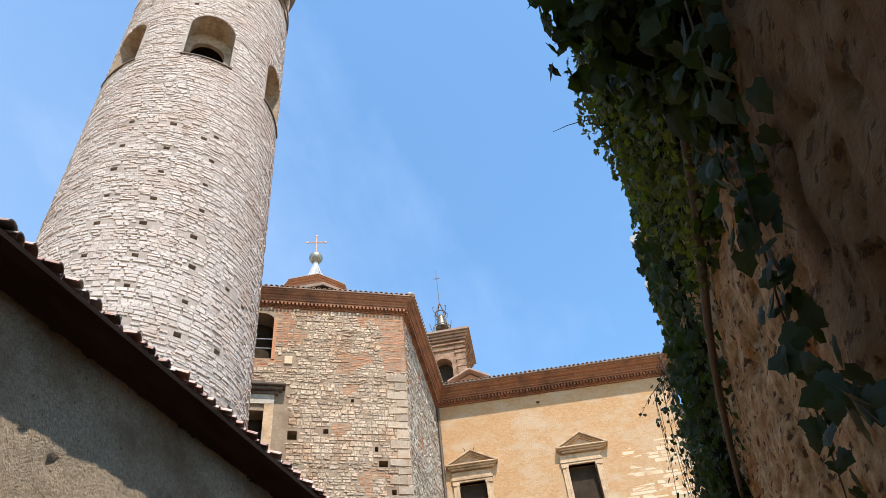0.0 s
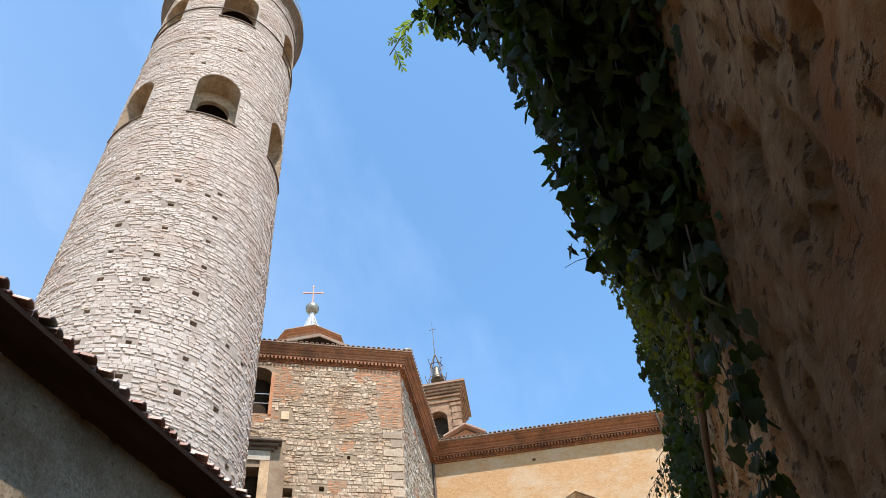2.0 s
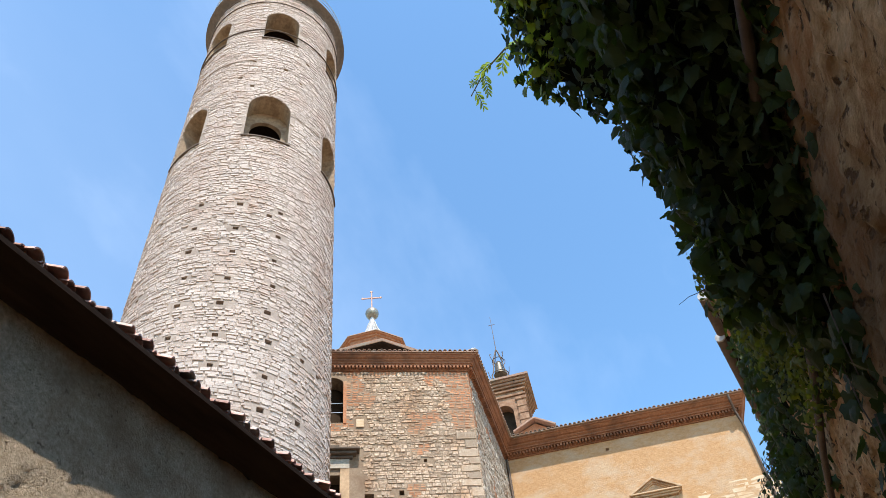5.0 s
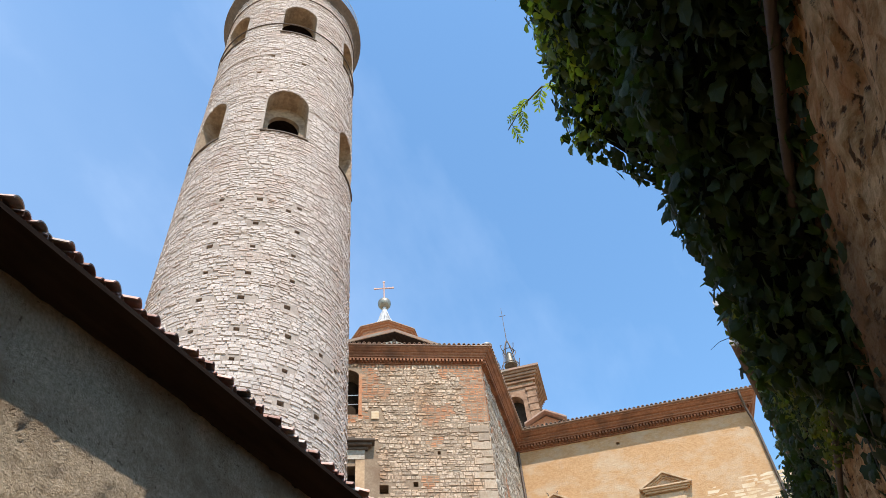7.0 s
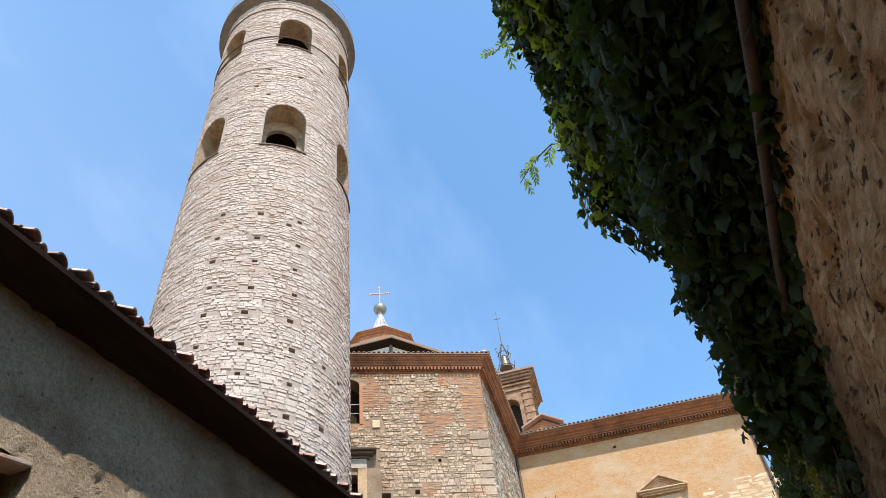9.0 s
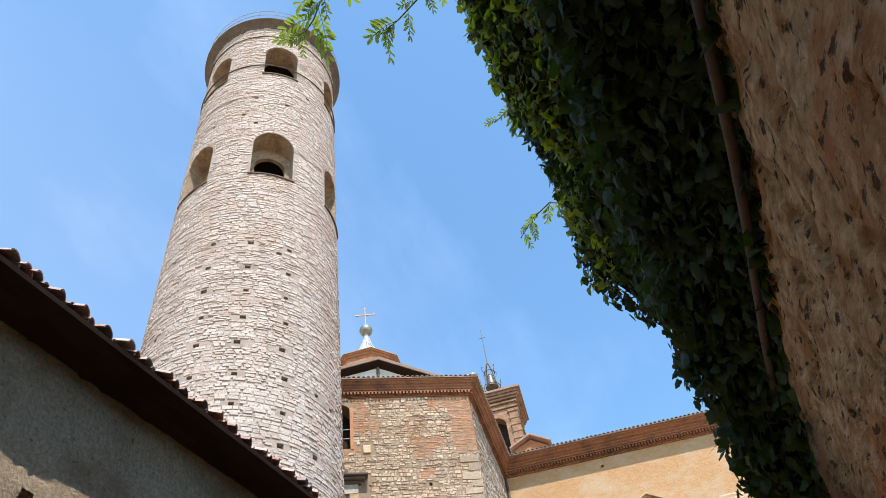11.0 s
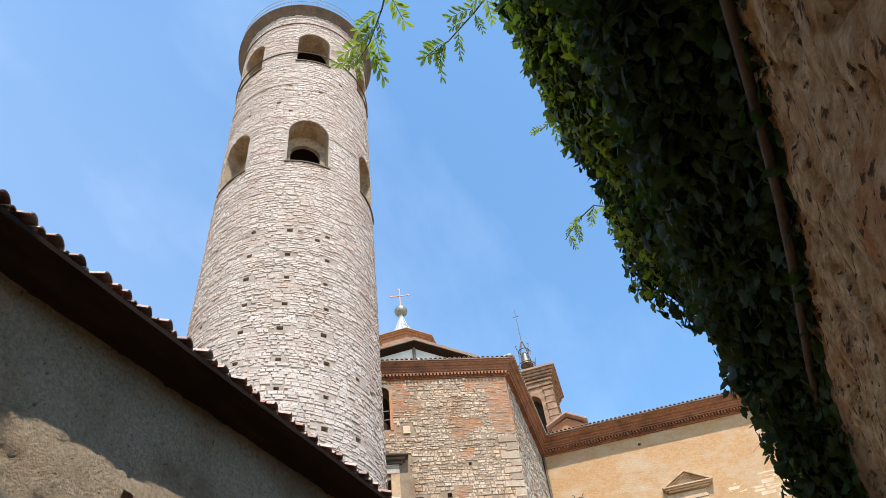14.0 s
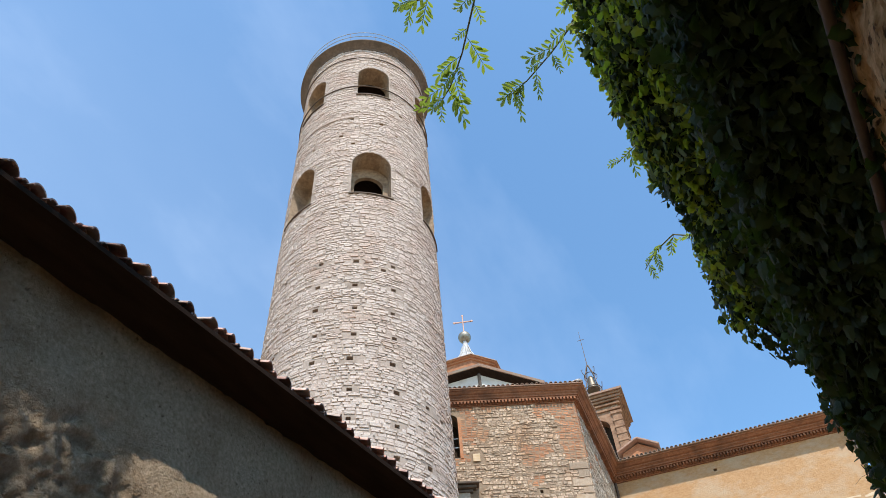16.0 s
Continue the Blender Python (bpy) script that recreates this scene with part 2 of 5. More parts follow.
# ---- helpers of this place ----
def part(name, bm, material, parent=None, label="", smooth=False):
    """Links a bmesh, or (vertices, faces), as one mesh object under a thing."""
    me = bpy.data.meshes.new(name)
    if isinstance(bm, tuple):
        me.from_pydata(bm[0], [], bm[1])
        me.update()
    else:
        bmesh.ops.recalc_face_normals(bm, faces=bm.faces)
        bm.to_mesh(me)
        bm.free()
    me.materials.append(M[material])
    if smooth:
        for p in me.polygons:
            p.use_smooth = True
    ob = new(name, me)
    if parent:
        ob.parent = parent
    if label:
        ob["label"] = label
    return ob


def thing(name, label, category, group="", kind=""):
    return tagged(new(name), label, category, group, kind)


def d2(a):
    return Vector((math.cos(radians(a)), math.sin(radians(a)), 0))


def add_box(bm, m, size, bevel=0.0):
    """A box of that size centred on the pose m."""
    g = bmesh.ops.create_cube(bm, size=1.0)["verts"]
    bmesh.ops.transform(bm, matrix=m @ Matrix.Diagonal((*size, 1)), verts=g)
    if bevel:
        es = {e for v in g for e in v.link_edges}
        bmesh.ops.bevel(bm, geom=list(es), offset=bevel, segments=1, affect="EDGES")


def box(name, m, size, material, parent=None, label="", bevel=0.0):
    bm = bmesh.new()
    add_box(bm, m, size, bevel)
    return part(name, bm, material, parent, label)


def frame_of(origin, along):
    """A pose: x runs along a wall at that angle, y into it, z up."""
    return Matrix.Translation(origin) @ Matrix.Rotation(radians(along), 4, "Z")


def tube(points, radius, sides=8, taper=1.0):
    """Vertices and faces of a round bar through the points."""
    vs, fs = [], []
    pts = [Vector(p) for p in points]
    for i, p in enumerate(pts):
        way = (pts[min(i + 1, len(pts) - 1)] - pts[max(i - 1, 0)]).normalized()
        a = way.orthogonal().normalized() if i == 0 else (a - way * a.dot(way)).normalized()
        b = way.cross(a)
        r = radius * (1 + (taper - 1) * i / max(1, len(pts) - 1))
        vs += [tuple(p + r * (a * math.cos(2 * math.pi * k / sides) + b * math.sin(2 * math.pi * k / sides))) for k in range(sides)]
    for i in range(len(pts) - 1):
        for k in range(sides):
            q = (k + 1) % sides
            fs.append((i * sides + k, i * sides + q, (i + 1) * sides + q, (i + 1) * sides + k))
    fs.append(tuple(range(sides - 1, -1, -1)))
    fs.append(tuple((len(pts) - 1) * sides + k for k in range(sides)))
    return vs, fs


def joined(pieces):
    vs, fs = [], []
    for v, f in pieces:
        o = len(vs)
        vs += v
        fs += [tuple(i + o for i in q) for q in f]
    return vs, fs


def ring(profile, centre, sides=96, a0=0.0, a1=360.0):
    """A turned shape: (radius, height) pairs round a vertical axis; closed all round, or a stretch of it."""
    full = abs(a1 - a0) >= 360
    n = sides if full else sides + 1
    vs = [(centre[0] + r * math.cos(radians(a0 + (a1 - a0) * k / sides)), centre[1] + r * math.sin(radians(a0 + (a1 - a0) * k / sides)), z) for k in range(n) for r, z in profile]
    p, fs = len(profile), []
    for k in range(sides):
        q = (k + 1) % n
        for i in range(p):
            j = (i + 1) % p
            fs.append((k * p + i, q * p + i, q * p + j, k * p + j))
    if not full:
        fs += [tuple(range(p)), tuple((n - 1) * p + i for i in range(p - 1, -1, -1))]
    return vs, fs


def turned(profile, centre, sides=24):
    """A turned shape with an open profile that starts and ends on the axis."""
    vs, fs = [], []
    p = len(profile)
    for k in range(sides):
        a = 2 * math.pi * k / sides
        vs += [(centre[0] + r * math.cos(a), centre[1] + r * math.sin(a), z) for r, z in profile]
    for k in range(sides):
        q = (k + 1) % sides
        for i in range(p - 1):
            fs.append((k * p + i, q * p + i, q * p + i + 1, k * p + i + 1))
    return vs, fs


def cut(ob, cutters):
    """Cuts solids, given as (vertices, faces), out of a mesh object, and keeps the result as plain mesh."""
    for c in cutters:
        me = bpy.data.meshes.new("cutter")
        me.from_pydata(c[0], [], c[1])
        bm = bmesh.new()
        bm.from_mesh(me)
        bmesh.ops.recalc_face_normals(bm, faces=bm.faces)
        bm.to_mesh(me)
        bm.free()
        co = new("cutter", me)
        mod = ob.modifiers.new("cut", "BOOLEAN")
        mod.operation, mod.object, mod.solver = "DIFFERENCE", co, "EXACT"
        bpy.context.view_layer.update()
        done = bpy.data.meshes.new_from_object(ob.evaluated_get(bpy.context.evaluated_depsgraph_get()))
        ob.modifiers.clear()
        ob.data = done
        bpy.data.objects.remove(co)
    return ob


def arch_solid(m, half, bottom, apex, y0, y1, rise=None, steps=12):
    """An arched solid in the frame m: x across, y through the wall from y0 to y1, z up."""
    rise = half if rise is None else rise
    out = [(-half, bottom), (half, bottom)]
    for k in range(steps + 1):
        a = math.pi * k / steps
        out.append((half * math.cos(a), apex - rise + rise * math.sin(a)))
    vs = [tuple(m @ Vector((x, y, z))) for y in (y0, y1) for x, z in out]
    c = len(out)
    fs = [tuple(range(c)), tuple(range(2 * c - 1, c - 1, -1))]
    fs += [(k, (k + 1) % c, c + (k + 1) % c, c + k) for k in range(c)]
    return vs, fs


def offset_path(path, dist):
    """The path moved sideways to its right by dist, with mitred corners."""
    res = []
    for i, p in enumerate(path):
        p = Vector(p)
        dirs = []
        if i > 0:
            dirs.append((p - Vector(path[i - 1])).normalized())
        if i < len(path) - 1:
            dirs.append((Vector(path[i + 1]) - p).normalized())
        ns = [Vector((d.y, -d.x)) for d in dirs]
        if len(ns) == 1:
            res.append(p + ns[0] * dist)
        else:
            b = (ns[0] + ns[1]).normalized()
            res.append(p + b * dist / b.dot(ns[0]))
    return res


def mitred(path, dists):
    """The path with each of its stretches moved sideways to its right by its own distance."""
    lines = []
    for (a, b), o in zip(zip(path, path[1:]), dists):
        d = (Vector(b) - Vector(a)).normalized()
        lines.append((Vector(a) + Vector((d.y, -d.x)) * o, d))
    d = lines[-1][1]
    res = [lines[0][0]]
    for (p, u), (q, v) in zip(lines, lines[1:]):
        res.append(p + u * ((q - p).cross(v) / u.cross(v)))
    return res + [Vector(path[-1]) + Vector((d.y, -d.x)) * dists[-1]]


def sweep(path, profile):
    """A moulding: (distance out from the path, height) pairs, closed, carried along the path."""
    rows = [path(o) if callable(path) else offset_path(path, o) for o, z in profile]
    p, vs, fs = len(profile), [], []
    path = rows[0]
    for i in range(len(path)):
        vs += [(rows[j][i].x, rows[j][i].y, profile[j][1]) for j in range(p)]
    for i in range(len(path) - 1):
        for j in range(p):
            k = (j + 1) % p
            fs.append((i * p + j, i * p + k, (i + 1) * p + k, (i + 1) * p + j))
    fs += [tuple(range(p)), tuple((len(path) - 1) * p + j for j in range(p - 1, -1, -1))]
    return vs, fs


def block(corner, ax, up, out, w, h, depth, rng, jitter=0.026):
    """One rough stone: its front face proud of the wall, uneven edges. corner: lower left on the wall's face."""
    j = lambda: rng.uniform(-jitter, jitter)
    f = [corner + ax * (0.012 + j()) + up * (0.008 + j()), corner + ax * (w - 0.012 + j()) + up * (0.008 + j()),
         corner + ax * (w - 0.012 + j()) + up * (h - 0.008 + j()), corner + ax * (0.012 + j()) + up * (h - 0.008 + j())]
    c = (f[0] + f[1] + f[2] + f[3]) / 4
    front = [c + (q - c) * 0.86 + out * (depth + rng.uniform(-0.006, 0.006)) for q in f]
    back = [q - out * 0.02 for q in f]
    vs = [tuple(q) for q in back + front]
    return vs, [(4, 5, 6, 7), (0, 1, 5, 4), (1, 2, 6, 5), (2, 3, 7, 6), (3, 0, 4, 7)]


# ---- ground ----
bm = bmesh.new()
bmesh.ops.create_grid(bm, x_segments=30, y_segments=30, size=900)
tagged(part("ground", bm, "ground"), "worn pale street stone and earth spreading to the horizon", "ground", kind="structure")


# ---- the round bell tower ----
TX, TY = -14.0, 14.84


def tower_r(z):
    return 3.714 - 0.008 * z


def tower_frame(az):
    """x across the face, y into the tower, z up, on the axis's ground point shifted to the face."""
    return Matrix.Translation((TX, TY, 0)) @ Matrix.Rotation(radians(az + 90), 4, "Z")


tower = thing("round_tower", "tall round pale stone bell tower with arched openings and putlog holes", "tower")
TOP = 42.7
body = part("wall", ring([(tower_r(0), 0), (tower_r(TOP), TOP), (tower_r(TOP) - 1.0, TOP), (tower_r(0) - 1.3, 0)], (TX, TY), 120), "mortar", tower, "rubble core and mortar of the tower")
WIN_AZ = [-45 + 60 * k for k in range(6)]
holes = []
for k, az in enumerate((-105, -76, -54, -30, -9.5, 4, 30, 60, 95, 130, 165, 200, 228)):
    for i, z in enumerate((24.05, 22.75, 21.5, 20.2, 18.95, 17.75, 16.45, 15.3, 14.0)):
        if az in (-9.5,) and i not in (5, 7) or az == 4 and i not in (5, 8) or az == -105 and i not in (0, 3, 6):
            continue
        holes.append((az + random.uniform(-1.2, 1.2), z + random.uniform(-0.08, 0.08), random.uniform(0.075, 0.115)))
holes += [(-36.3, 23.7, 0.1), (-60, 32.6, 0.09), (-70, 33.4, 0.1), (-25, 34.0, 0.09), (-38, 34.6, 0.1), (-62, 34.9, 0.09), (-20, 36.2, 0.1), (-95, 33.2, 0.09)]
cutters = []
for az in WIN_AZ:
    m = tower_frame(az)
    cutters.append(arch_solid(m, 0.88, 28.55, 31.85, -4.2, -2.55))
    cutters.append(arch_solid(m, 0.66, 28.7, 31.15, -2.7, -1.6))
    cutters.append(arch_solid(m, 0.82, 37.4, 40.45, -4.2, -1.6, rise=0.7))
hole_solids = []
for az, z, s in holes:
    m = tower_frame(az) @ Matrix.Translation((0, 0, z))
    hole_solids.append(([tuple(m @ Vector((x * s, y, q * s))) for y in (-4.2, -2.95) for x, q in ((-1, -0.8), (1, -0.8), (1, 0.8), (-1, 0.8))],
                        [(0, 1, 2, 3), (7, 6, 5, 4), (0, 4, 5, 1), (1, 5, 6, 2), (2, 6, 7, 3), (3, 7, 4, 0)]))
cut(body, cutters + [joined(hole_solids)])
body.data.materials.append(M["niche"])
for q in body.data.polygons:
    if 28 < q.center.z < 41 and math.hypot(q.center.x - TX, q.center.y - TY) < tower_r(q.center.z) - 0.1:
        q.material_index = 1


def in_opening(az, z, pad=0.0):
    """Whether a point of the tower's face lies in a window or a putlog hole."""
    r = tower_r(z)
    for w in WIN_AZ:
        s = r * radians((az - w + 180) % 360 - 180)
        for half, lo, hi, rise in ((0.88, 28.55, 31.85, 0.88), (0.82, 37.4, 40.45, 0.7)):
            if abs(s) < half + pad and lo - pad < z < hi + pad:
                if z < hi - rise or (s / (half + pad)) ** 2 + ((z - hi + rise) / (rise + pad)) ** 2 < 1:
                    return True
    for a, hz, size in holes:
        if abs(z - hz) < size + 0.03 and abs(r * radians((az - a + 180) % 360 - 180)) < size + 0.05:
            return True
    return False


rng = random.Random(4)
stones, singles = [], []
z = 6.0
while z < TOP - 0.12:
    h = rng.choice((0.07, 0.09, 0.10, 0.12, 0.14))
    az = -180 + rng.uniform(0, 4)
    wave = rng.uniform(0, 6)
    while az < 178:
        w = rng.uniform(0.14, 0.46)
        step = math.degrees(w / tower_r(z))
        zz = z + 0.02 * math.sin(radians(az * 3) + wave) + 0.015 * math.sin(radians(az * 11))
        mid = az + step / 2
        if not (in_opening(mid, zz + h / 2, 0.03) or in_opening(az, zz + h / 2) or in_opening(az + step, zz + h / 2)):
            ax, out = d2(mid + 90), d2(mid)
            at = Vector((TX, TY, zz)) + out * (tower_r(z) - 0.012) - ax * w / 2
            deep = rng.uniform(0.012, 0.05)
            if -72 < az < -18 and 15.0 < z < 17.2 and len(singles) < 290:
                singles.append((at, ax, out, w, h, deep))
            else:
                stones.append(block(at, ax, Vector((0, 0, 1)), out, w, h, deep, rng))
        az += step + 0.15
    z += h + 0.006
tagged(part("stones", joined(stones), "tower_stone", tower, "coursed pale rubble stones"), kind="stuff")
STONE = (tower, singles)

# dark slabs added inside so that no sky shows through the openings
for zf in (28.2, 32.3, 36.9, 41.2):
    part("floor", ring([(0.02, zf), (tower_r(zf) - 0.6, zf), (tower_r(zf) - 0.6, zf + 0.15), (0.02, zf + 0.15)], (TX, TY), 48), "eave_wood", tower, "dark slab added inside to block the sky behind the openings")

# arches of the openings, sills, rings, rim and railing
for az in WIN_AZ:
    m = tower_frame(az)
    for half, lo, hi, rise in ((0.88, 28.55, 31.85, 0.88), (0.82, 37.4, 40.45, 0.7)):
        rs_, sw = tower_r(lo), math.degrees(half / 3.5) + 1.5
        part("sill", ring([(rs_ - 0.5, lo - 0.05), (rs_ + 0.085, lo - 0.06), (rs_ + 0.085, lo), (rs_ - 0.5, lo + 0.02)], (TX, TY), 14, az - sw, az + sw), "rim", tower, "dark stone sill")
        vou = []
        for k in range(13):
            a = math.pi * (k + 0.5) / 13
            s, q = (half + 0.09) * math.cos(a), hi - rise + (rise + 0.09) * math.sin(a)
            base = Vector((TX, TY, q)) + d2(az + math.degrees(s / tower_r(q))) * (tower_r(q) - 0.01)
            across, out = d2(az + 90), d2(az + math.degrees(s / tower_r(q)))
            rad = (across * math.cos(a) + Vector((0, 0, math.sin(a)))).normalized()
            tang = (across * -math.sin(a) + Vector((0, 0, math.cos(a)))).normalized()
            vou.append(block(base - tang * 0.095 - rad * 0.08, tang, rad, out, 0.19, 0.17, 0.035, rng))
        tagged(part("arch_stones", joined(vou), "tower_stone", tower), kind="stuff")
    bars = [tube([m @ Vector((x, -2.6, 28.6)), m @ Vector((x, -2.6, 29.35))], 0.02, 6) for x in [-0.48 + 0.16 * k for k in range(7)]]
    bars.append(tube([m @ Vector((-0.6, -2.6, 29.35)), m @ Vector((0.6, -2.6, 29.35))], 0.025, 6))
    part("window_rail", joined(bars), "iron", tower, "rusty iron railing in the arched opening")
for z, r, name in ((38.2, 0.035, "tie_band"), (41.55, 0.03, "tie_band"), (28.62, 0.0, "")):
    if name:
        pts = [Vector((TX, TY, z)) + d2(a) * (tower_r(z) + 0.06) for a in range(0, 361, 5)]
        part(name, tube(pts, r, 6), "iron", tower, "iron band round the tower")
part("ledge", ring([(tower_r(35) - 0.05, 34.95), (tower_r(35) + 0.055, 34.98), (tower_r(35) + 0.045, 35.06), (tower_r(35) - 0.05, 35.08)], (TX, TY), 60, -125, -62), "mortar", tower, "thin offset ledge")
rt = tower_r(TOP)
part("rim", ring([(rt - 1.0, TOP - 0.05), (rt + 0.04, TOP - 0.05), (rt + 0.07, TOP + 0.02), (rt + 0.20, TOP + 0.14), (rt + 0.41, TOP + 0.30), (rt + 0.45, TOP + 0.33), (rt + 0.45, TOP + 0.40), (rt - 1.0, TOP + 0.46)], (TX, TY), 96), "rim", tower, "flared dark stone rim")
part("top_floor", ring([(0.05, TOP + 0.2), (rt - 0.9, TOP + 0.2), (rt - 0.9, TOP + 0.4), (0.05, TOP + 0.4)], (TX, TY), 48), "rim", tower, "flat top")
for hgt in (0.6, 1.08):
    part("top_rail", tube([Vector((TX, TY, TOP + 0.4 + hgt)) + d2(a) * (rt + 0.36) for a in range(0, 361, 5)], 0.02, 6), "steel", tower, "thin steel rail")
for k in range(16):
    p = Vector((TX, TY, TOP + 0.42)) + d2(k * 22.5) * (rt + 0.36)
    part("rail_post", tube([p, p + Vector((0, 0, 1.08))], 0.009, 6), "iron", tower)
p = Vector((TX, TY, TOP + 0.4))
part("lightning_rod", tube([p, p + Vector((0, 0, 2.6))], 0.02, 6), "steel", tower)


# ---- the church: apse block, long ochre wall, cornice ----
church = thing("church", "old rubble church with a long ochre wall under brick cornices", "church")
EAVE, WALL_TOP, OVER = 23.79, 23.08, 0.62
C2 = Vector((-7.805, 23.184))
F0 = Vector((-6.951, 30.065))
dF, dS, dB = d2(32).to_2d(), d2(100).to_2d(), d2(14).to_2d()
s_len = (F0 - C2).cross(dB) / dS.cross(dB)
J2 = C2 + dS * s_len
R2 = F0 + dB * 9.2
edge = [C2 - dF * 13, C2, J2, R2, R2 + d2(104).to_2d() * 9]
REACH = [0.48, 0.60, 0.84, 0.62]


def out_of_wall(o):
    """The church's outline, o of the eave's overhang (0 to OVER) out of the wall."""
    return mitred(edge, [-(1 - o / OVER) * r for r in REACH])


wallp = out_of_wall(0)


def along_front(a, z, out=0.0):
    """A point of the apse's front face: a metres along it from the eave's corner, z up, out of the wall."""
    p = C2 + dF * a - d2(-58).to_2d() * (REACH[0] - out)
    return Vector((p.x, p.y, z))


def along_facade(a, z, out=0.0):
    p = F0 + dB * a - d2(-76).to_2d() * (REACH[2] - out)
    return Vector((p.x, p.y, z))


def wall_piece(name, i, label, material):
    prof = [(0, 0), (0, WALL_TOP + 0.05), (-0.9, WALL_TOP + 0.05), (-0.9, 0)]
    vs, fs = [], []
    rows = [offset_path(wallp, o) for o, z in prof]
    for k in (i, i + 1):
        vs += [(rows[j][k].x, rows[j][k].y, prof[j][1]) for j in range(4)]
    fs = [(0, 1, 5, 4), (1, 2, 6, 5), (2, 3, 7, 6), (3, 0, 4, 7), (0, 3, 2, 1), (4, 5, 6, 7)]
    bm = bmesh.new()
    vv = [bm.verts.new(v) for v in vs]
    for f in fs:
        bm.faces.new([vv[k] for k in f])
    return part(name, bm, material, church, label)


front_wall = wall_piece("apse_wall", 0, "rubble core of the apse's broad face", "church_mortar")
side_wall = wall_piece("apse_wall", 1, "rubble core of the apse's narrow face", "church_mortar")
long_wall = wall_piece("long_wall", 2, "ochre plaster wall with worn patches", "facade")
end_wall = wall_piece("end_wall", 3, "ochre plaster end of the long wall", "facade")
fF = frame_of(along_front(0, 0), 32)
fB = frame_of(along_facade(0, 0), 14)


def rect_solid(m, x0, x1, z0, z1, y0, y1):
    return ([tuple(m @ Vector(p)) for p in ((x0, y0, z0), (x1, y0, z0), (x1, y0, z1), (x0, y0, z1), (x0, y1, z0), (x1, y1, z0), (x1, y1, z1), (x0, y1, z1))],
            [(0, 1, 2, 3), (7, 6, 5, 4), (0, 4, 5, 1), (1, 5, 6, 2), (2, 6, 7, 3), (3, 7, 4, 0)])


# openings of the apse's front: upper window, lower window, beam holes
FRONT_HOLES = [(-6.75, -5.63, 20.45, 22.7), (-6.75, -5.72, 15.6, 18.1), (-4.83, -4.5, 16.93, 17.3), (-3.58, -3.4, 17.22, 17.42), (-1.62, -1.3, 15.95, 16.2), (-1.2, -1.04, 14.9, 15.1), (-1.75, -1.63, 16.55, 16.75), (-2.6, -2.48, 18.6, 18.75)]
cut(front_wall, [arch_solid(fF @ Matrix.Translation((-6.19, 0, 0)), 0.56, 20.45, 22.72, -0.3, 1.2, rise=0.3)]
    + [rect_solid(fF, *h, -0.3, 0.55 if h[1] - h[0] < 0.5 else 1.2) for h in FRONT_HOLES[1:]])
SIDE_HOLES = [(1.7, 1.85, 18.3, 18.7), (3.2, 3.35, 20.1, 20.3), (1.1, 1.22, 21.3, 21.9)]
upper = new("window")
upper.parent = church
upper["label"] = "tall dark window opening with two iron tie bars"
part("pane", rect_solid(fF, -6.75, -5.63, 20.45, 22.8, 0.75, 0.8), "dark_glass", upper)
for zz in (21.0, 21.45):
    part("tie_bar", tube([fF @ Vector((-6.75, 0.12, zz)), fF @ Vector((-5.63, 0.12, zz + 0.04))], 0.018, 6), "steel", upper)
part("reveal", joined([rect_solid(fF, -5.63, -5.5, 20.4, 22.5, -0.035, 0.3)]), "brick", upper, "brick edge of the opening")
lower = new("window")
lower.parent = church
lower["label"] = "stone-framed window under a broken moulded hood"
part("pane", rect_solid(fF, -6.75, -5.72, 15.6, 18.1, 0.6, 0.65), "dark_glass", lower)
part("jamb", rect_solid(fF, -5.72, -5.38, 15.5, 18.35, -0.07, 0.3), "dressed", lower)
part("lintel", rect_solid(fF, -6.9, -5.38, 18.354, 18.75, -0.08, 0.25), "grey_stone", lower)
bm = bmesh.new()
for z0, h, o, x1 in ((18.75, 0.12, 0.14, -5.25), (18.872, 0.12, 0.27, -5.12), (18.994, 0.1, 0.38, -5.0), (19.096, 0.22, 0.16, -5.75)):
    add_box(bm, fF @ Matrix.Translation(((-6.95 + x1) / 2, -o / 2 + 0.05, z0 + h / 2)), (x1 + 6.95, o + 0.1, h), 0.02)
part("hood", bm, "rim", lower, "broken dark stone hood")

# rubble and bricks of the apse
rng = random.Random(9)
a_corner = (wallp[1] - C2).dot(dF)
up = Vector((0, 0, 1))


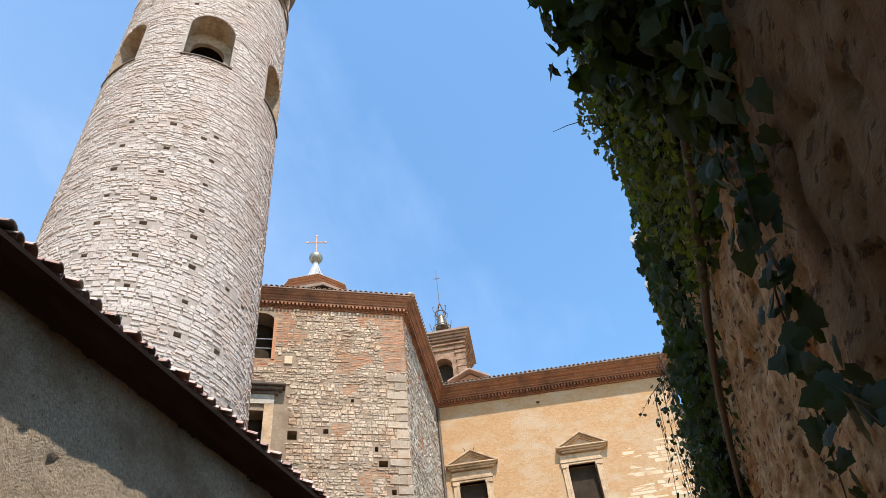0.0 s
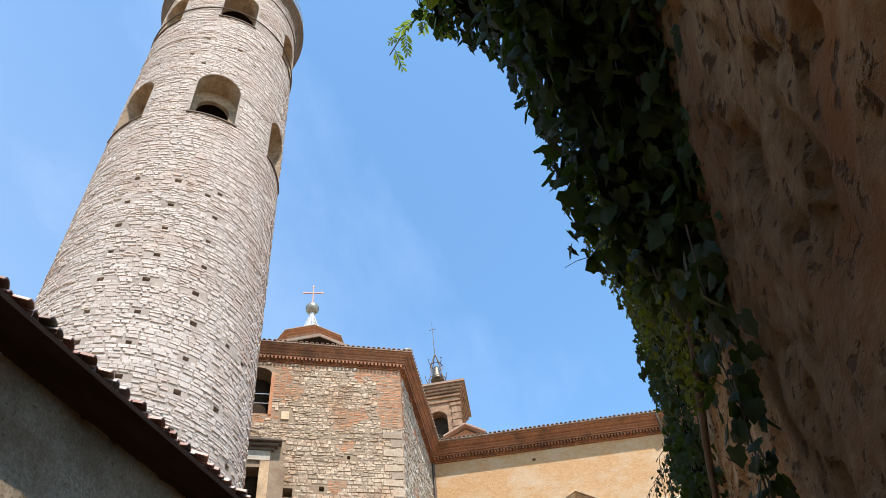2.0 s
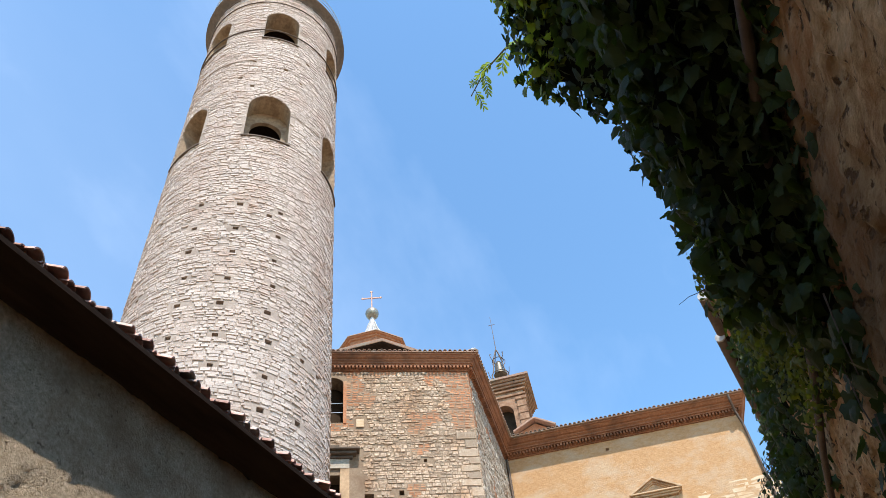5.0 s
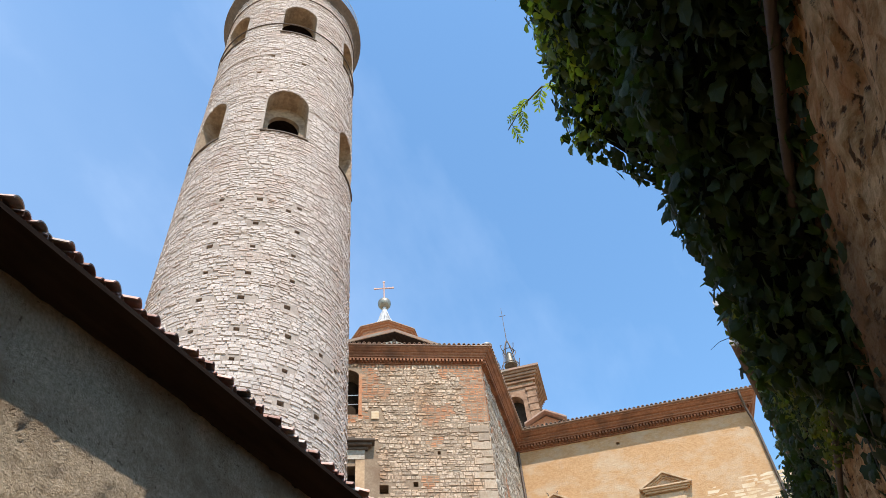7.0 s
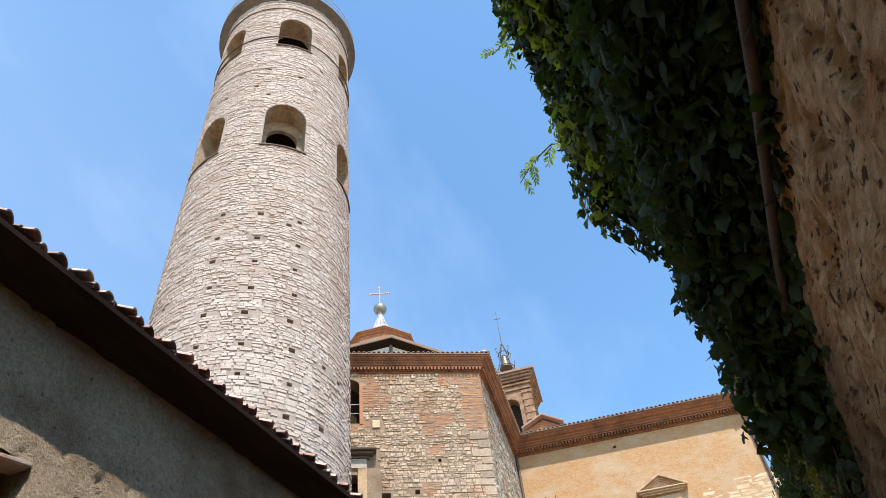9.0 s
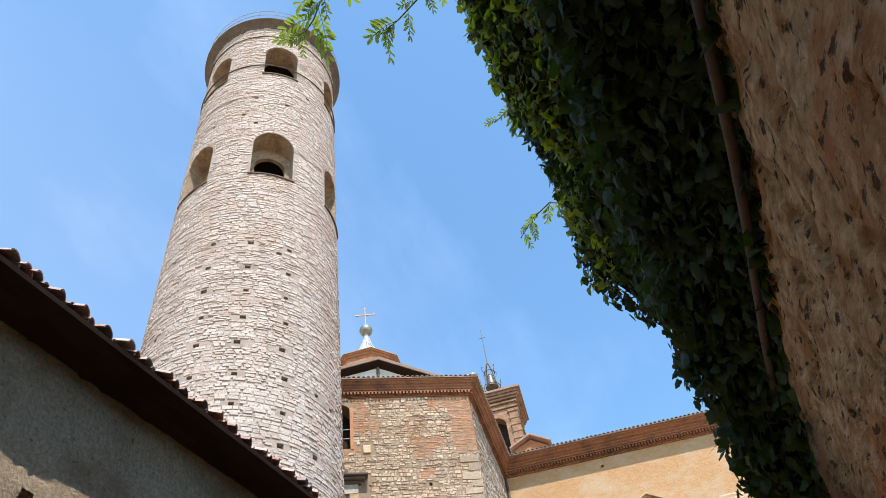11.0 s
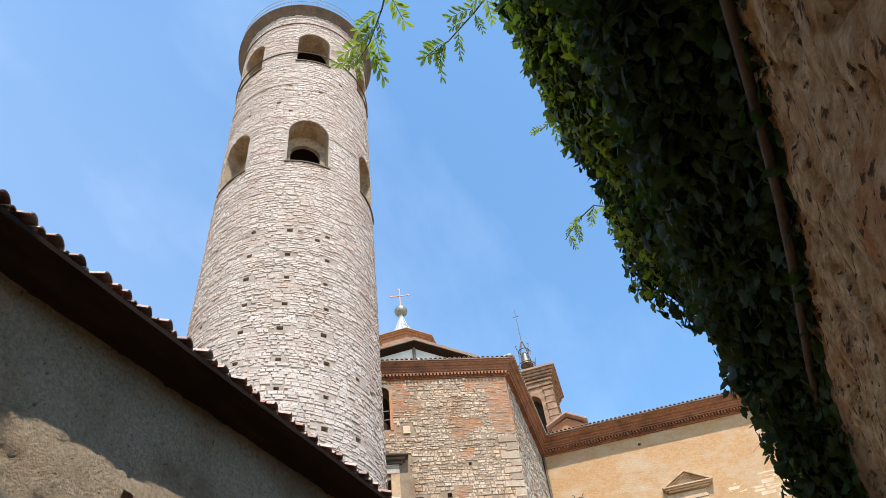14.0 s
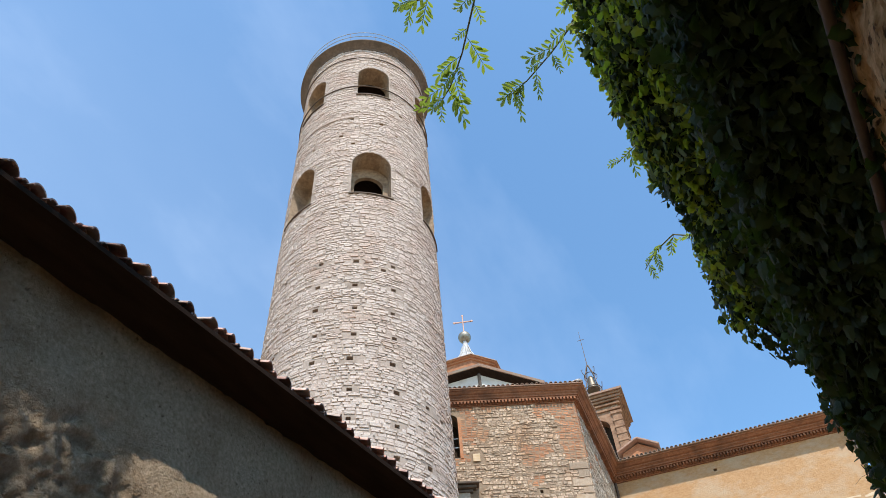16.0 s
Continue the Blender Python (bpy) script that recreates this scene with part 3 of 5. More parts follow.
def coursed(start, way, out, length, z0, z1, holes_, brick_at, rng, hs=(0.06, 0.08, 0.10, 0.13, 0.16), lw=(0.10, 0.36), quoin=None):
    """Courses of uneven stones, with bricks where brick_at says; s runs from the start along way."""
    st, br, qu = [], [], []
    z = z0
    while z < z1 - 0.1:
        h = rng.choice(hs)
        h = min(h, z1 - z)
        s = rng.uniform(-0.1, 0)
        wave = rng.uniform(0, 6)
        while s < length:
            w = rng.uniform(*lw)
            mid = s + w / 2
            zz = z + 0.02 * math.sin(mid * 1.7 + wave)
            brick = brick_at(mid, zz + h / 2)
            if brick:
                w = rng.uniform(0.2, 0.28)
            e = min(s + w, length)
            if e - s > 0.05 and not any(x0 - 0.03 < e and s < x1 + 0.03 and q0 - 0.02 < zz + h and zz < q1 + 0.02 for x0, x1, q0, q1 in holes_):
                b0 = max(s, 0)
                at = start + way * b0 + up * (zz - start.z) - out * 0.012
                if brick:
                    half = (h - 0.004) / 2 if h > 0.09 else h
                    for k in range(2 if h > 0.09 else 1):
                        br.append(block(at + up * k * (half + 0.002), way, up, out, e - b0, half, rng.uniform(0.012, 0.022), rng, 0.004))
                else:
                    st.append((at, way, out, e - b0, h, rng.uniform(0.012, 0.045)))
            s = e + 0.004
        z += h + 0.004
    return st, br


def front_bricks(s, z):
    a = s - 9.3
    if a > a_corner - 0.95 + 0.12 * math.sin(z * 9) and z > 20.15:
        return True
    v = noise.noise(Vector((a * 0.55, z * 0.75, 3.1))) + 0.5 * noise.noise(Vector((a * 1.6, z * 2.2, 7.7)))
    edge_b = a < -5.0 and z > 20.3 and a > -5.66
    top = max(0.0, z - 21.6) * 0.2
    return v + top + (0.5 if edge_b else 0) + max(0, z - 18.5) * 0.03 > 0.43


start = along_front(-9.3, 12.0)
hol = [(x0 + 9.3, x1 + 9.3, q0, q1) for x0, x1, q0, q1 in FRONT_HOLES] + [(9.3 - 6.95, 9.3 - 5.0, 15.5, 19.15), (9.3 - 5.15, 9.3 - 4.8, 20.2, 20.6)]
st, br = coursed(start, dF.to_3d(), d2(-58), 9.3 + a_corner - 0.005, 12.0, WALL_TOP, hol, front_bricks, rng)
near = [q for q in st if 16.2 < q[0].z < 18.4 and (q[0] - start).dot(dF.to_3d()) > 4.9][:290]
keep = {id(q) for q in near}
tagged(part("stones", joined([block(q[0], q[1], up, q[2], q[3], q[4], q[5], rng) for q in st if id(q) not in keep]), "stone", church, "warm rubble stones in uneven courses"), kind="stuff")
tagged(part("bricks", joined(br), "brick", church, "orange-red brick repairs"), kind="stuff")
FRONT_SINGLES = near
part("white_block", rect_solid(fF, -5.12, -4.83, 20.22, 20.58, -0.05, 0.1), "pale_patch", church, "single pale marble block")

# dressed quoins at the apse's corner, below the brick repair
zq, kq = 12.0, 0
while zq < 19.75:
    hq, wq = rng.uniform(0.3, 0.44), (0.52, 0.84)[kq % 2] + rng.uniform(-0.06, 0.06)
    part("quoin", block(along_front(a_corner - wq, zq, -0.01), dF.to_3d(), up, d2(-58), wq, hq - 0.01, 0.05, rng, 0.03), "quoin", church)
    zq, kq = zq + hq, kq + 1

side_len = (wallp[2] - wallp[1]).length
start = Vector((wallp[1].x, wallp[1].y, 12.0))
st, br = coursed(start, dS.to_3d(), d2(10), side_len, 12.0, WALL_TOP, SIDE_HOLES, lambda s, z: s < 0.35 + 0.1 * math.sin(z * 8) and z > 20.2 or noise.noise(Vector((s, z * 0.8, 5.0))) > 0.5, rng)
tagged(part("stones", joined([block(q[0], q[1], up, q[2], q[3], q[4], q[5], rng) for q in st]), "grey_stone", church, "grey rubble stones"), kind="stuff")
tagged(part("bricks", joined(br), "brick", church), kind="stuff")

# cornice: mouldings, dentils, tile edge, roof
mould = [(0.0, WALL_TOP - 0.06), (0.05, WALL_TOP - 0.06), (0.05, WALL_TOP), (0.09, WALL_TOP), (0.09, WALL_TOP + 0.15), (0.22, WALL_TOP + 0.15), (0.22, WALL_TOP + 0.22), (0.27, WALL_TOP + 0.23), (0.27, WALL_TOP + 0.30),
         (0.34, WALL_TOP + 0.36), (0.34, WALL_TOP + 0.42), (0.41, WALL_TOP + 0.45), (0.49, WALL_TOP + 0.55), (0.53, WALL_TOP + 0.56), (0.53, WALL_TOP + 0.64), (0.0, WALL_TOP + 0.66)]
part("cornice", sweep(out_of_wall, mould), "dark_brick", church, "stepped reddish brown brick cornice")
roof_prof = [(0.60, EAVE - 0.06), (0.60, EAVE - 0.02), (-4.2, EAVE + 1.35), (-4.2, EAVE + 1.3), (0.0, EAVE - 0.055)]
part("roof", sweep(out_of_wall, roof_prof), "far_tile", church, "low terracotta roof")
bm = bmesh.new()
add_box(bm, Matrix.Identity(4), (0.085, 0.16, 0.125), 0.008)
dent_me = None
for i in range(3):
    a, b = out_of_wall(0.145)[i], out_of_wall(0.145)[i + 1]
    n = int((b - a).length / 0.15)
    ang = math.atan2((b - a).y, (b - a).x)
    first = n - 64 if i == 0 else 0
    for k in range(max(0, first), n):
        p = a + (b - a) * (k + 0.5) / n
        if dent_me is None:
            ob = part("dentil", bm, "dark_brick", church)
            dent_me = ob.data
        else:
            ob = new("dentil", dent_me)
            ob.parent = church
        ob.matrix_world = Matrix.Translation((p.x, p.y, WALL_TOP + 0.08)) @ Matrix.Rotation(ang, 4, "Z")


def half_tile(length, r0, r1, thick, sides=7):
    """A curved clay tile: a half round tapering barrel along x, hollow side down."""
    vs, fs = [], []
    for x, r in ((0, r0), (length, r1)):
        for rr in (r, r - thick):
            vs += [(x, rr * math.cos(math.pi * k / sides), rr * math.sin(math.pi * k / sides)) for k in range(sides + 1)]
    n = sides + 1
    for k in range(sides):
        fs += [(k, k + 1, 2 * n + k + 1, 2 * n + k), (n + k + 1, n + k, 3 * n + k, 3 * n + k + 1), (k + 1, k, n + k, n + k + 1), (2 * n + k, 2 * n + k + 1, 3 * n + k + 1, 3 * n + k)]
    fs += [(0, 2 * n, 3 * n, n), (sides, n + sides, 3 * n + sides, 2 * n + sides)]
    return vs, fs


edge_me = None
for i, pitch in ((0, 0.21), (1, 0.21), (2, 0.21)):
    a, b = edge[i], edge[i + 1]
    n = int((b - a).length / pitch)
    ang = math.atan2((b - a).y, (b - a).x)
    for k in range(max(0, n - 40) if i == 0 else 0, n):
        p = a + (b - a) * (k + 0.5) / n
        if edge_me is None:
            ob = part("roof_tile", half_tile(0.6, 0.08, 0.07, 0.02), "far_tile", church, "curved clay tile at the eave")
            edge_me = ob.data
        else:
            ob = new("roof_tile", edge_me)
            ob.parent = church
        ob.matrix_world = Matrix.Translation((p.x, p.y, EAVE - 0.03 + random.uniform(-0.012, 0.012))) @ Matrix.Rotation(ang + math.pi / 2 + random.uniform(-0.03, 0.03), 4, "Z") @ Matrix.Rotation(radians(-16), 4, "Y")
bm = bmesh.new()
bmesh.ops.create_icosphere(bm, subdivisions=2, radius=0.22)
for v in bm.verts:
    v.co = Vector((v.co.x * 1.5, v.co.y, v.co.z * 0.6)) * (0.9 + 0.5 * noise.noise(v.co * 6))
bmesh.ops.translate(bm, verts=bm.verts, vec=(C2.x - 0.25, C2.y + 0.12, EAVE + 0.16))
part("ridge_mortar", bm, "lead", church, "pale lump of ridge mortar at the corner")


# ---- pedimented windows of the long wall ----
def pediment_window(x0, x1, top, base, apex, p0, p1, bottom, spikes):
    """Opening x0..x1 along the wall up to top; pediment p0..p1 from base to apex."""
    w = new("window")
    w.parent = church
    w["label"] = "tall window with a sandstone frame and triangular pediment"
    mid, fw = (x0 + x1) / 2, 0.27
    part("pane", rect_solid(fB, x0 - 0.05, x1 + 0.05, bottom, top + 0.05, 0.28, 0.31), "dark_glass", w, "dark brown blank window panel")
    for a, b, nm in ((x0 - fw, x0, "jamb"), (x1, x1 + fw, "jamb")):
        bm = bmesh.new()
        add_box(bm, fB @ Matrix.Translation(((a + b) / 2, 0.09, (bottom + top) / 2)), (fw, 0.34, top - bottom), 0.015)
        add_box(bm, fB @ Matrix.Translation(((a + b) / 2 + (0.07 if a < mid else -0.07), 0.07, (bottom + top) / 2)), (fw - 0.16, 0.34, top - bottom - 0.004), 0.01)
        add_box(bm, fB @ Matrix.Translation(((a + b) / 2, 0.06, top - 0.08)), (fw + 0.05, 0.36, 0.14), 0.015)
        part(nm, bm, "dressed", w)
    bm = bmesh.new()
    for z0, h, o, xx in ((top, 0.10, 0.08, 0.30), (top + 0.102, 0.12, 0.11, 0.33), (top + 0.224, 0.26, 0.07, 0.28)):
        add_box(bm, fB @ Matrix.Translation((mid, 0.12 - o / 2, z0 + h / 2)), (x1 - x0 + 2 * xx, 0.24 + o, h), 0.012)
    part("entablature", bm, "dressed", w)
    bm = bmesh.new()
    for z0, h, o, xx in ((base - 0.20, 0.08, 0.16, -0.18), (base - 0.118, 0.08, 0.24, -0.08), (base - 0.036, 0.07, 0.33, 0.0)):
        add_box(bm, fB @ Matrix.Translation(((p0 + p1) / 2, 0.1 - o / 2, z0 + h / 2)), (p1 - p0 + 2 * xx, 0.2 + o, h), 0.01)
    part("shelf", bm, "dressed", w)
    pm = (p0 + p1) / 2
    bm = bmesh.new()
    tri = [bm.verts.new(fB @ Vector(q)) for q in ((p0 + 0.15, -0.08, base + 0.03), (p1 - 0.15, -0.08, base + 0.03), (pm, -0.08, apex - 0.12), (p0 + 0.15, 0.1, base + 0.03), (p1 - 0.15, 0.1, base + 0.03), (pm, 0.1, apex - 0.12))]
    for f in ((0, 1, 2), (5, 4, 3), (0, 3, 4, 1), (1, 4, 5, 2), (2, 5, 3, 0)):
        bm.faces.new([tri[k] for k in f])
    part("tympanum", bm, "dressed", w)
    for sx, xe in ((-1, p0), (1, p1)):
        run, rise = abs(pm - xe), apex - base - 0.05
        ln, an = math.hypot(run, rise), math.atan2(rise, run)
        bm = bmesh.new()
        for t0, th, o, sh in ((0.0, 0.09, 0.34, 0.0), (-0.085, 0.08, 0.22, 0.04), (-0.15, 0.06, 0.15, 0.1)):
            m = fB @ Matrix.Translation(((pm + xe) / 2, 0.1 - o / 2 - sx * 0.002, (base + apex) / 2 - 0.02)) @ Matrix.Rotation(sx * an, 4, "Y") @ Matrix.Translation((-sx * sh, 0, t0))
            add_box(bm, m, (ln - sh + 0.03, 0.2 + o, th), 0.008)
        part("raking_cornice", bm, "dressed", w)
    if spikes:
        for x in (-0.22, 0.16):
            part("iron_spike", tube([fB @ Vector((pm + x, -0.12, apex - 0.12)), fB @ Vector((pm + x * 1.1, -0.14, apex + 0.10)), fB @ Vector((pm + x * 1.4, -0.14, apex + 0.17))], 0.03, 5, 0.5), "iron", w)
    return w


WINDOWS = [(-1.86, -0.68, 18.95, 19.73, 20.43, -2.36, -0.06, 16.0, True), (2.98, 4.20, 19.08, 19.85, 20.56, 2.62, 4.90, 16.0, False)]
cut(long_wall, [rect_solid(fB, x0, x1, zb, zt, -0.4, 1.4) for x0, x1, zt, _, _, _, _, zb, _ in WINDOWS] + [rect_solid(fB, 2.18, 2.33, 22.5, 22.63, -0.3, 0.35), rect_solid(fB, -2.55, -2.42, 22.2, 22.33, -0.3, 0.35)])
for wdw in WINDOWS:
    pediment_window(*wdw)

# bare pale stones where the plaster has gone
rng = random.Random(21)
pale = []


def pale_zone(a, z):
    v = noise.noise(Vector((a * 0.9, z * 1.1, 1.3)))
    if a > 5.0 + 0.4 * math.sin(z * 2.3):
        return z < 19.75 + 0.25 * math.sin(a * 1.7) + v * 0.5
    return False


z = 13.0
while z < 22.35:
    h = rng.choice((0.16, 0.2, 0.24))
    a = -2.7 + rng.uniform(0, 0.3)
    while a < 8.9:
        w = rng.uniform(0.5, 1.3)
        if pale_zone(a + w / 2, z + h / 2) and not any(w0[5] - 0.1 < a + w and a < w0[6] + 0.1 and z < w0[4] + 0.1 for w0 in WINDOWS):
            pale.append(block(along_facade(a, z, -0.008), dB.to_3d(), up, d2(-76), w, h, 0.008, rng, 0.004))
        a += w + 0.004
    z += h + 0.004
tagged(part("bare_stones", joined(pale), "pale_patch", church, "pale squared stones bared by fallen plaster"), kind="stuff")

# downpipe at the right end of the long wall
pts = [along_facade(8.3, 23.7, 0.75), along_facade(8.3, 23.45, 0.7), along_facade(8.4, 23.0, 0.35), along_facade(8.55, 22.4, 0.14), along_facade(8.57, 21.8, 0.1), along_facade(8.57, 0.2, 0.1)]
part("downpipe", tube(pts, 0.06, 8), "iron", church, "dark rainwater pipe with a crooked neck")
pts = [Vector((*offset_path(wallp, 0.1)[2], 23.0)), Vector((*offset_path(wallp, 0.1)[2], 0.2))]
part("downpipe", tube(pts, 0.07, 8), "iron", church, "dark rainwater pipe in the inner corner")

# small gabled brick dormer behind the eave
dorm = thing("roof_dormer", "small gabled brick dormer with pale edge on church roof", "dormer")
dm = frame_of((-9.3, 36.0, 0), 12)
bm = bmesh.new()
out = [(-1.05, 24.0), (1.0, 24.0), (1.0, 28.05), (0.0, 28.75), (-1.05, 28.3)]
vv = [bm.verts.new(dm @ Vector((x, y, z))) for y in (0, 2.5) for x, z in out]
for f in ((0, 1, 2, 3, 4), (9, 8, 7, 6, 5), (0, 5, 6, 1), (1, 6, 7, 2), (2, 7, 8, 3), (3, 8, 9, 4), (4, 9, 5, 0)):
    bm.faces.new([vv[k] for k in f])
part("wall", bm, "brick", dorm)
for xa, za, xb, zb in ((-1.3, 28.3, 0.0, 28.95), (0.0, 28.95, 1.15, 28.2)):
    bm = bmesh.new()
    an = math.atan2(zb - za, xb - xa)
    add_box(bm, dm @ Matrix.Translation(((xa + xb) / 2, 1.1, (za + zb) / 2)) @ Matrix.Rotation(-an, 4, "Y"), (math.hypot(xb - xa, zb - za), 2.9, 0.12), 0.02)
    part("roof_slope", bm, "far_tile", dorm)


# ---- the dome's lantern behind ----
dome = thing("church_dome", "octagonal whitewashed dome with brick lantern, lead cap and cross", "dome")
DX, DY = -23.06, 42.0


def octagon(r, phase=-56):
    return [Vector((DX, DY, 0)) + d2(phase + 45 * k) * r for k in range(8)]


def oct_solid(rings):
    """Stacked octagons: (radius, height) pairs."""
    vs, fs = [], []
    for r, z in rings:
        vs += [(p.x, p.y, z) for p in octagon(r)]
    for i in range(len(rings) - 1):
        for k in range(8):
            q = (k + 1) % 8
            fs.append((i * 8 + k, i * 8 + q, (i + 1) * 8 + q, (i + 1) * 8 + k))
    fs += [tuple(range(7, -1, -1)), tuple((len(rings) - 1) * 8 + k for k in range(8))]
    return vs, fs


part("drum", oct_solid([(6.5, 0.0), (6.5, 39.9)]), "white_wall", dome, "whitewashed octagonal drum")
part("drum_roof", oct_solid([(6.5, 39.85), (7.2, 40.05), (7.25, 40.25), (2.7, 43.3), (2.7, 43.4)]), "far_tile", dome, "tiled dome roof with dark eaves")
for k in range(8):
    p = (octagon(6.5)[k])
    part("pilaster", tube([Vector((p.x, p.y, 30)), Vector((p.x, p.y, 39.9))], 0.13, 6), "rim", dome)
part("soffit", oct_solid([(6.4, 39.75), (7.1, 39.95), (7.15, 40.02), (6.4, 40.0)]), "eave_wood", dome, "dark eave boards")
part("lantern", oct_solid([(2.72, 43.2), (2.72, 44.7), (2.85, 44.75), (2.85, 44.88), (3.0, 44.93), (3.05, 45.02)]), "lantern_brick", dome, "octagonal brick lantern")
part("lantern_roof", oct_solid([(3.12, 45.03), (3.12, 45.1), (2.4, 45.5), (2.3, 45.5)]), "far_tile", dome, "low dark tiled lantern roof")
part("lead_cap", oct_solid([(2.6, 45.36), (2.05, 45.72), (1.5, 46.25), (0.95, 46.98), (0.52, 47.8), (0.27, 48.7), (0.2, 49.35)]), "lead", dome, "ribbed pale lead cap")
for k in range(8):
    pr = [(2.45, 45.46), (2.05, 45.76), (1.5, 46.29), (0.95, 47.02), (0.52, 47.85), (0.27, 48.75)]
    part("cap_rib", tube([Vector((DX, DY, z)) + d2(-56 + 45 * k) * r for r, z in pr], 0.07, 5), "lead", dome)
bm = bmesh.new()
bmesh.ops.create_uvsphere(bm, u_segments=24, v_segments=14, radius=0.58)
bmesh.ops.translate(bm, verts=bm.verts, vec=(DX, DY, 49.9))
part("ball", bm, "copper", dome, "dull green-brown metal ball", smooth=True)
bm = bmesh.new()
cm = Matrix.Translation((DX, DY, 0)) @ Matrix.Rotation(radians(25), 4, "Z")
add_box(bm, cm @ Matrix.Translation((0, 0, 51.55)), (0.11, 0.10, 2.2), 0.02)
add_box(bm, cm @ Matrix.Translation((0, 0, 51.85)), (1.6, 0.10, 0.12), 0.02)
for x, z in ((-0.8, 51.85), (0.8, 51.85), (0, 52.65)):
    add_box(bm, cm @ Matrix.Translation((x, 0, z)) @ Matrix.Rotation(radians(45), 4, "Y"), (0.16, 0.11, 0.16))
part("cross", bm, "cross", dome, "reddish iron cross")


# ---- far bell turret ----
bt = thing("bell_turret", "square stone bell turret with arches and iron bell cage", "bell tower")
bc = Vector((-14.02, 55.0, 0)) - d2(12) * 2.7 + d2(102) * 2.7
bmx = frame_of(bc, 12)


def sq(name, half, z0, z1, material, label="", bev=0.03):
    bm = bmesh.new()
    add_box(bm, bmx @ Matrix.Translation((0, 0, (z0 + z1) / 2)), (2 * half, 2 * half, z1 - z0), bev)
    return part(name, bm, material, bt, label)


shaft = sq("shaft", 2.05, 0, 47.0, "turret", "weathered stone shaft", 0)
cut(shaft, [arch_solid(bmx @ Matrix.Rotation(radians(90 * k), 4, "Z"), 0.85, 41.5, 45.9, -3, -0.9) for k in range(4)])
part("opening_shade", rect_solid(bmx, -1.1, 1.1, 41.0, 46.2, -1.1, 1.1), "dark_glass", bt, "dark inside")
for sx in (-1, 1):
    for sy in (-1, 1):
        bm = bmesh.new()
        add_box(bm, bmx @ Matrix.Translation((sx * 1.72, sy * 1.72, 33)), (0.85, 0.85, 26.4), 0.03)
        add_box(bm, bmx @ Matrix.Translation((sx * 1.72, sy * 1.72, 46.35)), (1.05, 1.05, 0.35), 0.05)
        for k in range(9):
            add_box(bm, bmx @ Matrix.Translation((sx * 1.72, sy * 1.72, 39.5 + k * 0.75)), (0.95, 0.95, 0.2), 0.03)
        part("pilaster", bm, "turret", bt)
for half, z0, z1 in ((2.2, 46.7, 46.95), (2.28, 47.25, 47.5), (2.42, 47.6, 47.8), (2.55, 47.85, 48.1), (2.66, 48.15, 48.4)):
    sq("cornice", half, z0, z1, "turret")
sq("cornice_core", 2.05, 46.9, 48.4, "niche")
bm = bmesh.new()
base = [bm.verts.new(bmx @ Vector((x * 2.85, y * 2.85, 48.4))) for x, y in ((-1, -1), (1, -1), (1, 1), (-1, 1))]
rim_v = [bm.verts.new(bmx @ Vector((x * 2.85, y * 2.85, 48.62))) for x, y in ((-1, -1), (1, -1), (1, 1), (-1, 1))]
top = bm.verts.new(bmx @ Vector((0, 0, 50.2)))
bm.faces.new(base)
for k in range(4):
    bm.faces.new((base[k], base[(k + 1) % 4], rim_v[(k + 1) % 4], rim_v[k]))
    bm.faces.new((rim_v[k], rim_v[(k + 1) % 4], top))
part("roof", bm, "far_tile", bt, "low tiled hip roof")
apex = bmx @ Vector((0.1, 0, 50.0))
cage = []
for k in range(4):
    o = d2(12 + 45 + 90 * k)
    cage.append(tube([apex + o * 1.3 + up * -0.3, apex + o * 0.75 + up * 1.6, apex + o * 0.5 + up * 3.2, apex + o * 0.1 + up * 4.4], 0.05, 5))
    cage.append(tube([apex + o * 0.5 + up * 2.6, apex + o * 0.85 + up * 3.1, apex + o * 0.95 + up * 3.5, apex + o * 0.75 + up * 3.6], 0.035, 5))
    cage.append(tube([apex + o * 1.2 + up * 0.2, apex + o * 1.4 + up * 0.7, apex + o * 1.5 + up * 1.1], 0.035, 5))
for hz, r in ((1.2, 0.85), (3.1, 0.55)):
    cage.append(tube([apex + up * hz + d2(30 * k) * r for k in range(13)], 0.045, 5))
part("bell_cage", joined(cage), "iron", bt, "wrought iron bell cage with scrolls")
part("weather_vane", joined([tube([apex + up * 4.3, apex + up * 9.2], 0.045, 5, 0.4), tube([apex + up * 8.0 + d2(12) * -0.35, apex + up * 8.0 + d2(12) * 0.35], 0.03, 5)]), "iron", bt, "thin iron rod with a small cross")
part("bell", turned([(0.02, 52.9), (0.24, 52.85), (0.34, 52.5), (0.4, 52.0), (0.5, 51.5), (0.66, 51.2), (0.62, 51.15), (0.02, 51.6)], (apex.x, apex.y), 20), "bronze", bt, "dark bronze bell", smooth=True)


# ---- left house wall with its tiled eave ----
LX, LE = -3.325, -3.06


def eave_z(y):
    return 5.085 + 0.046 * y


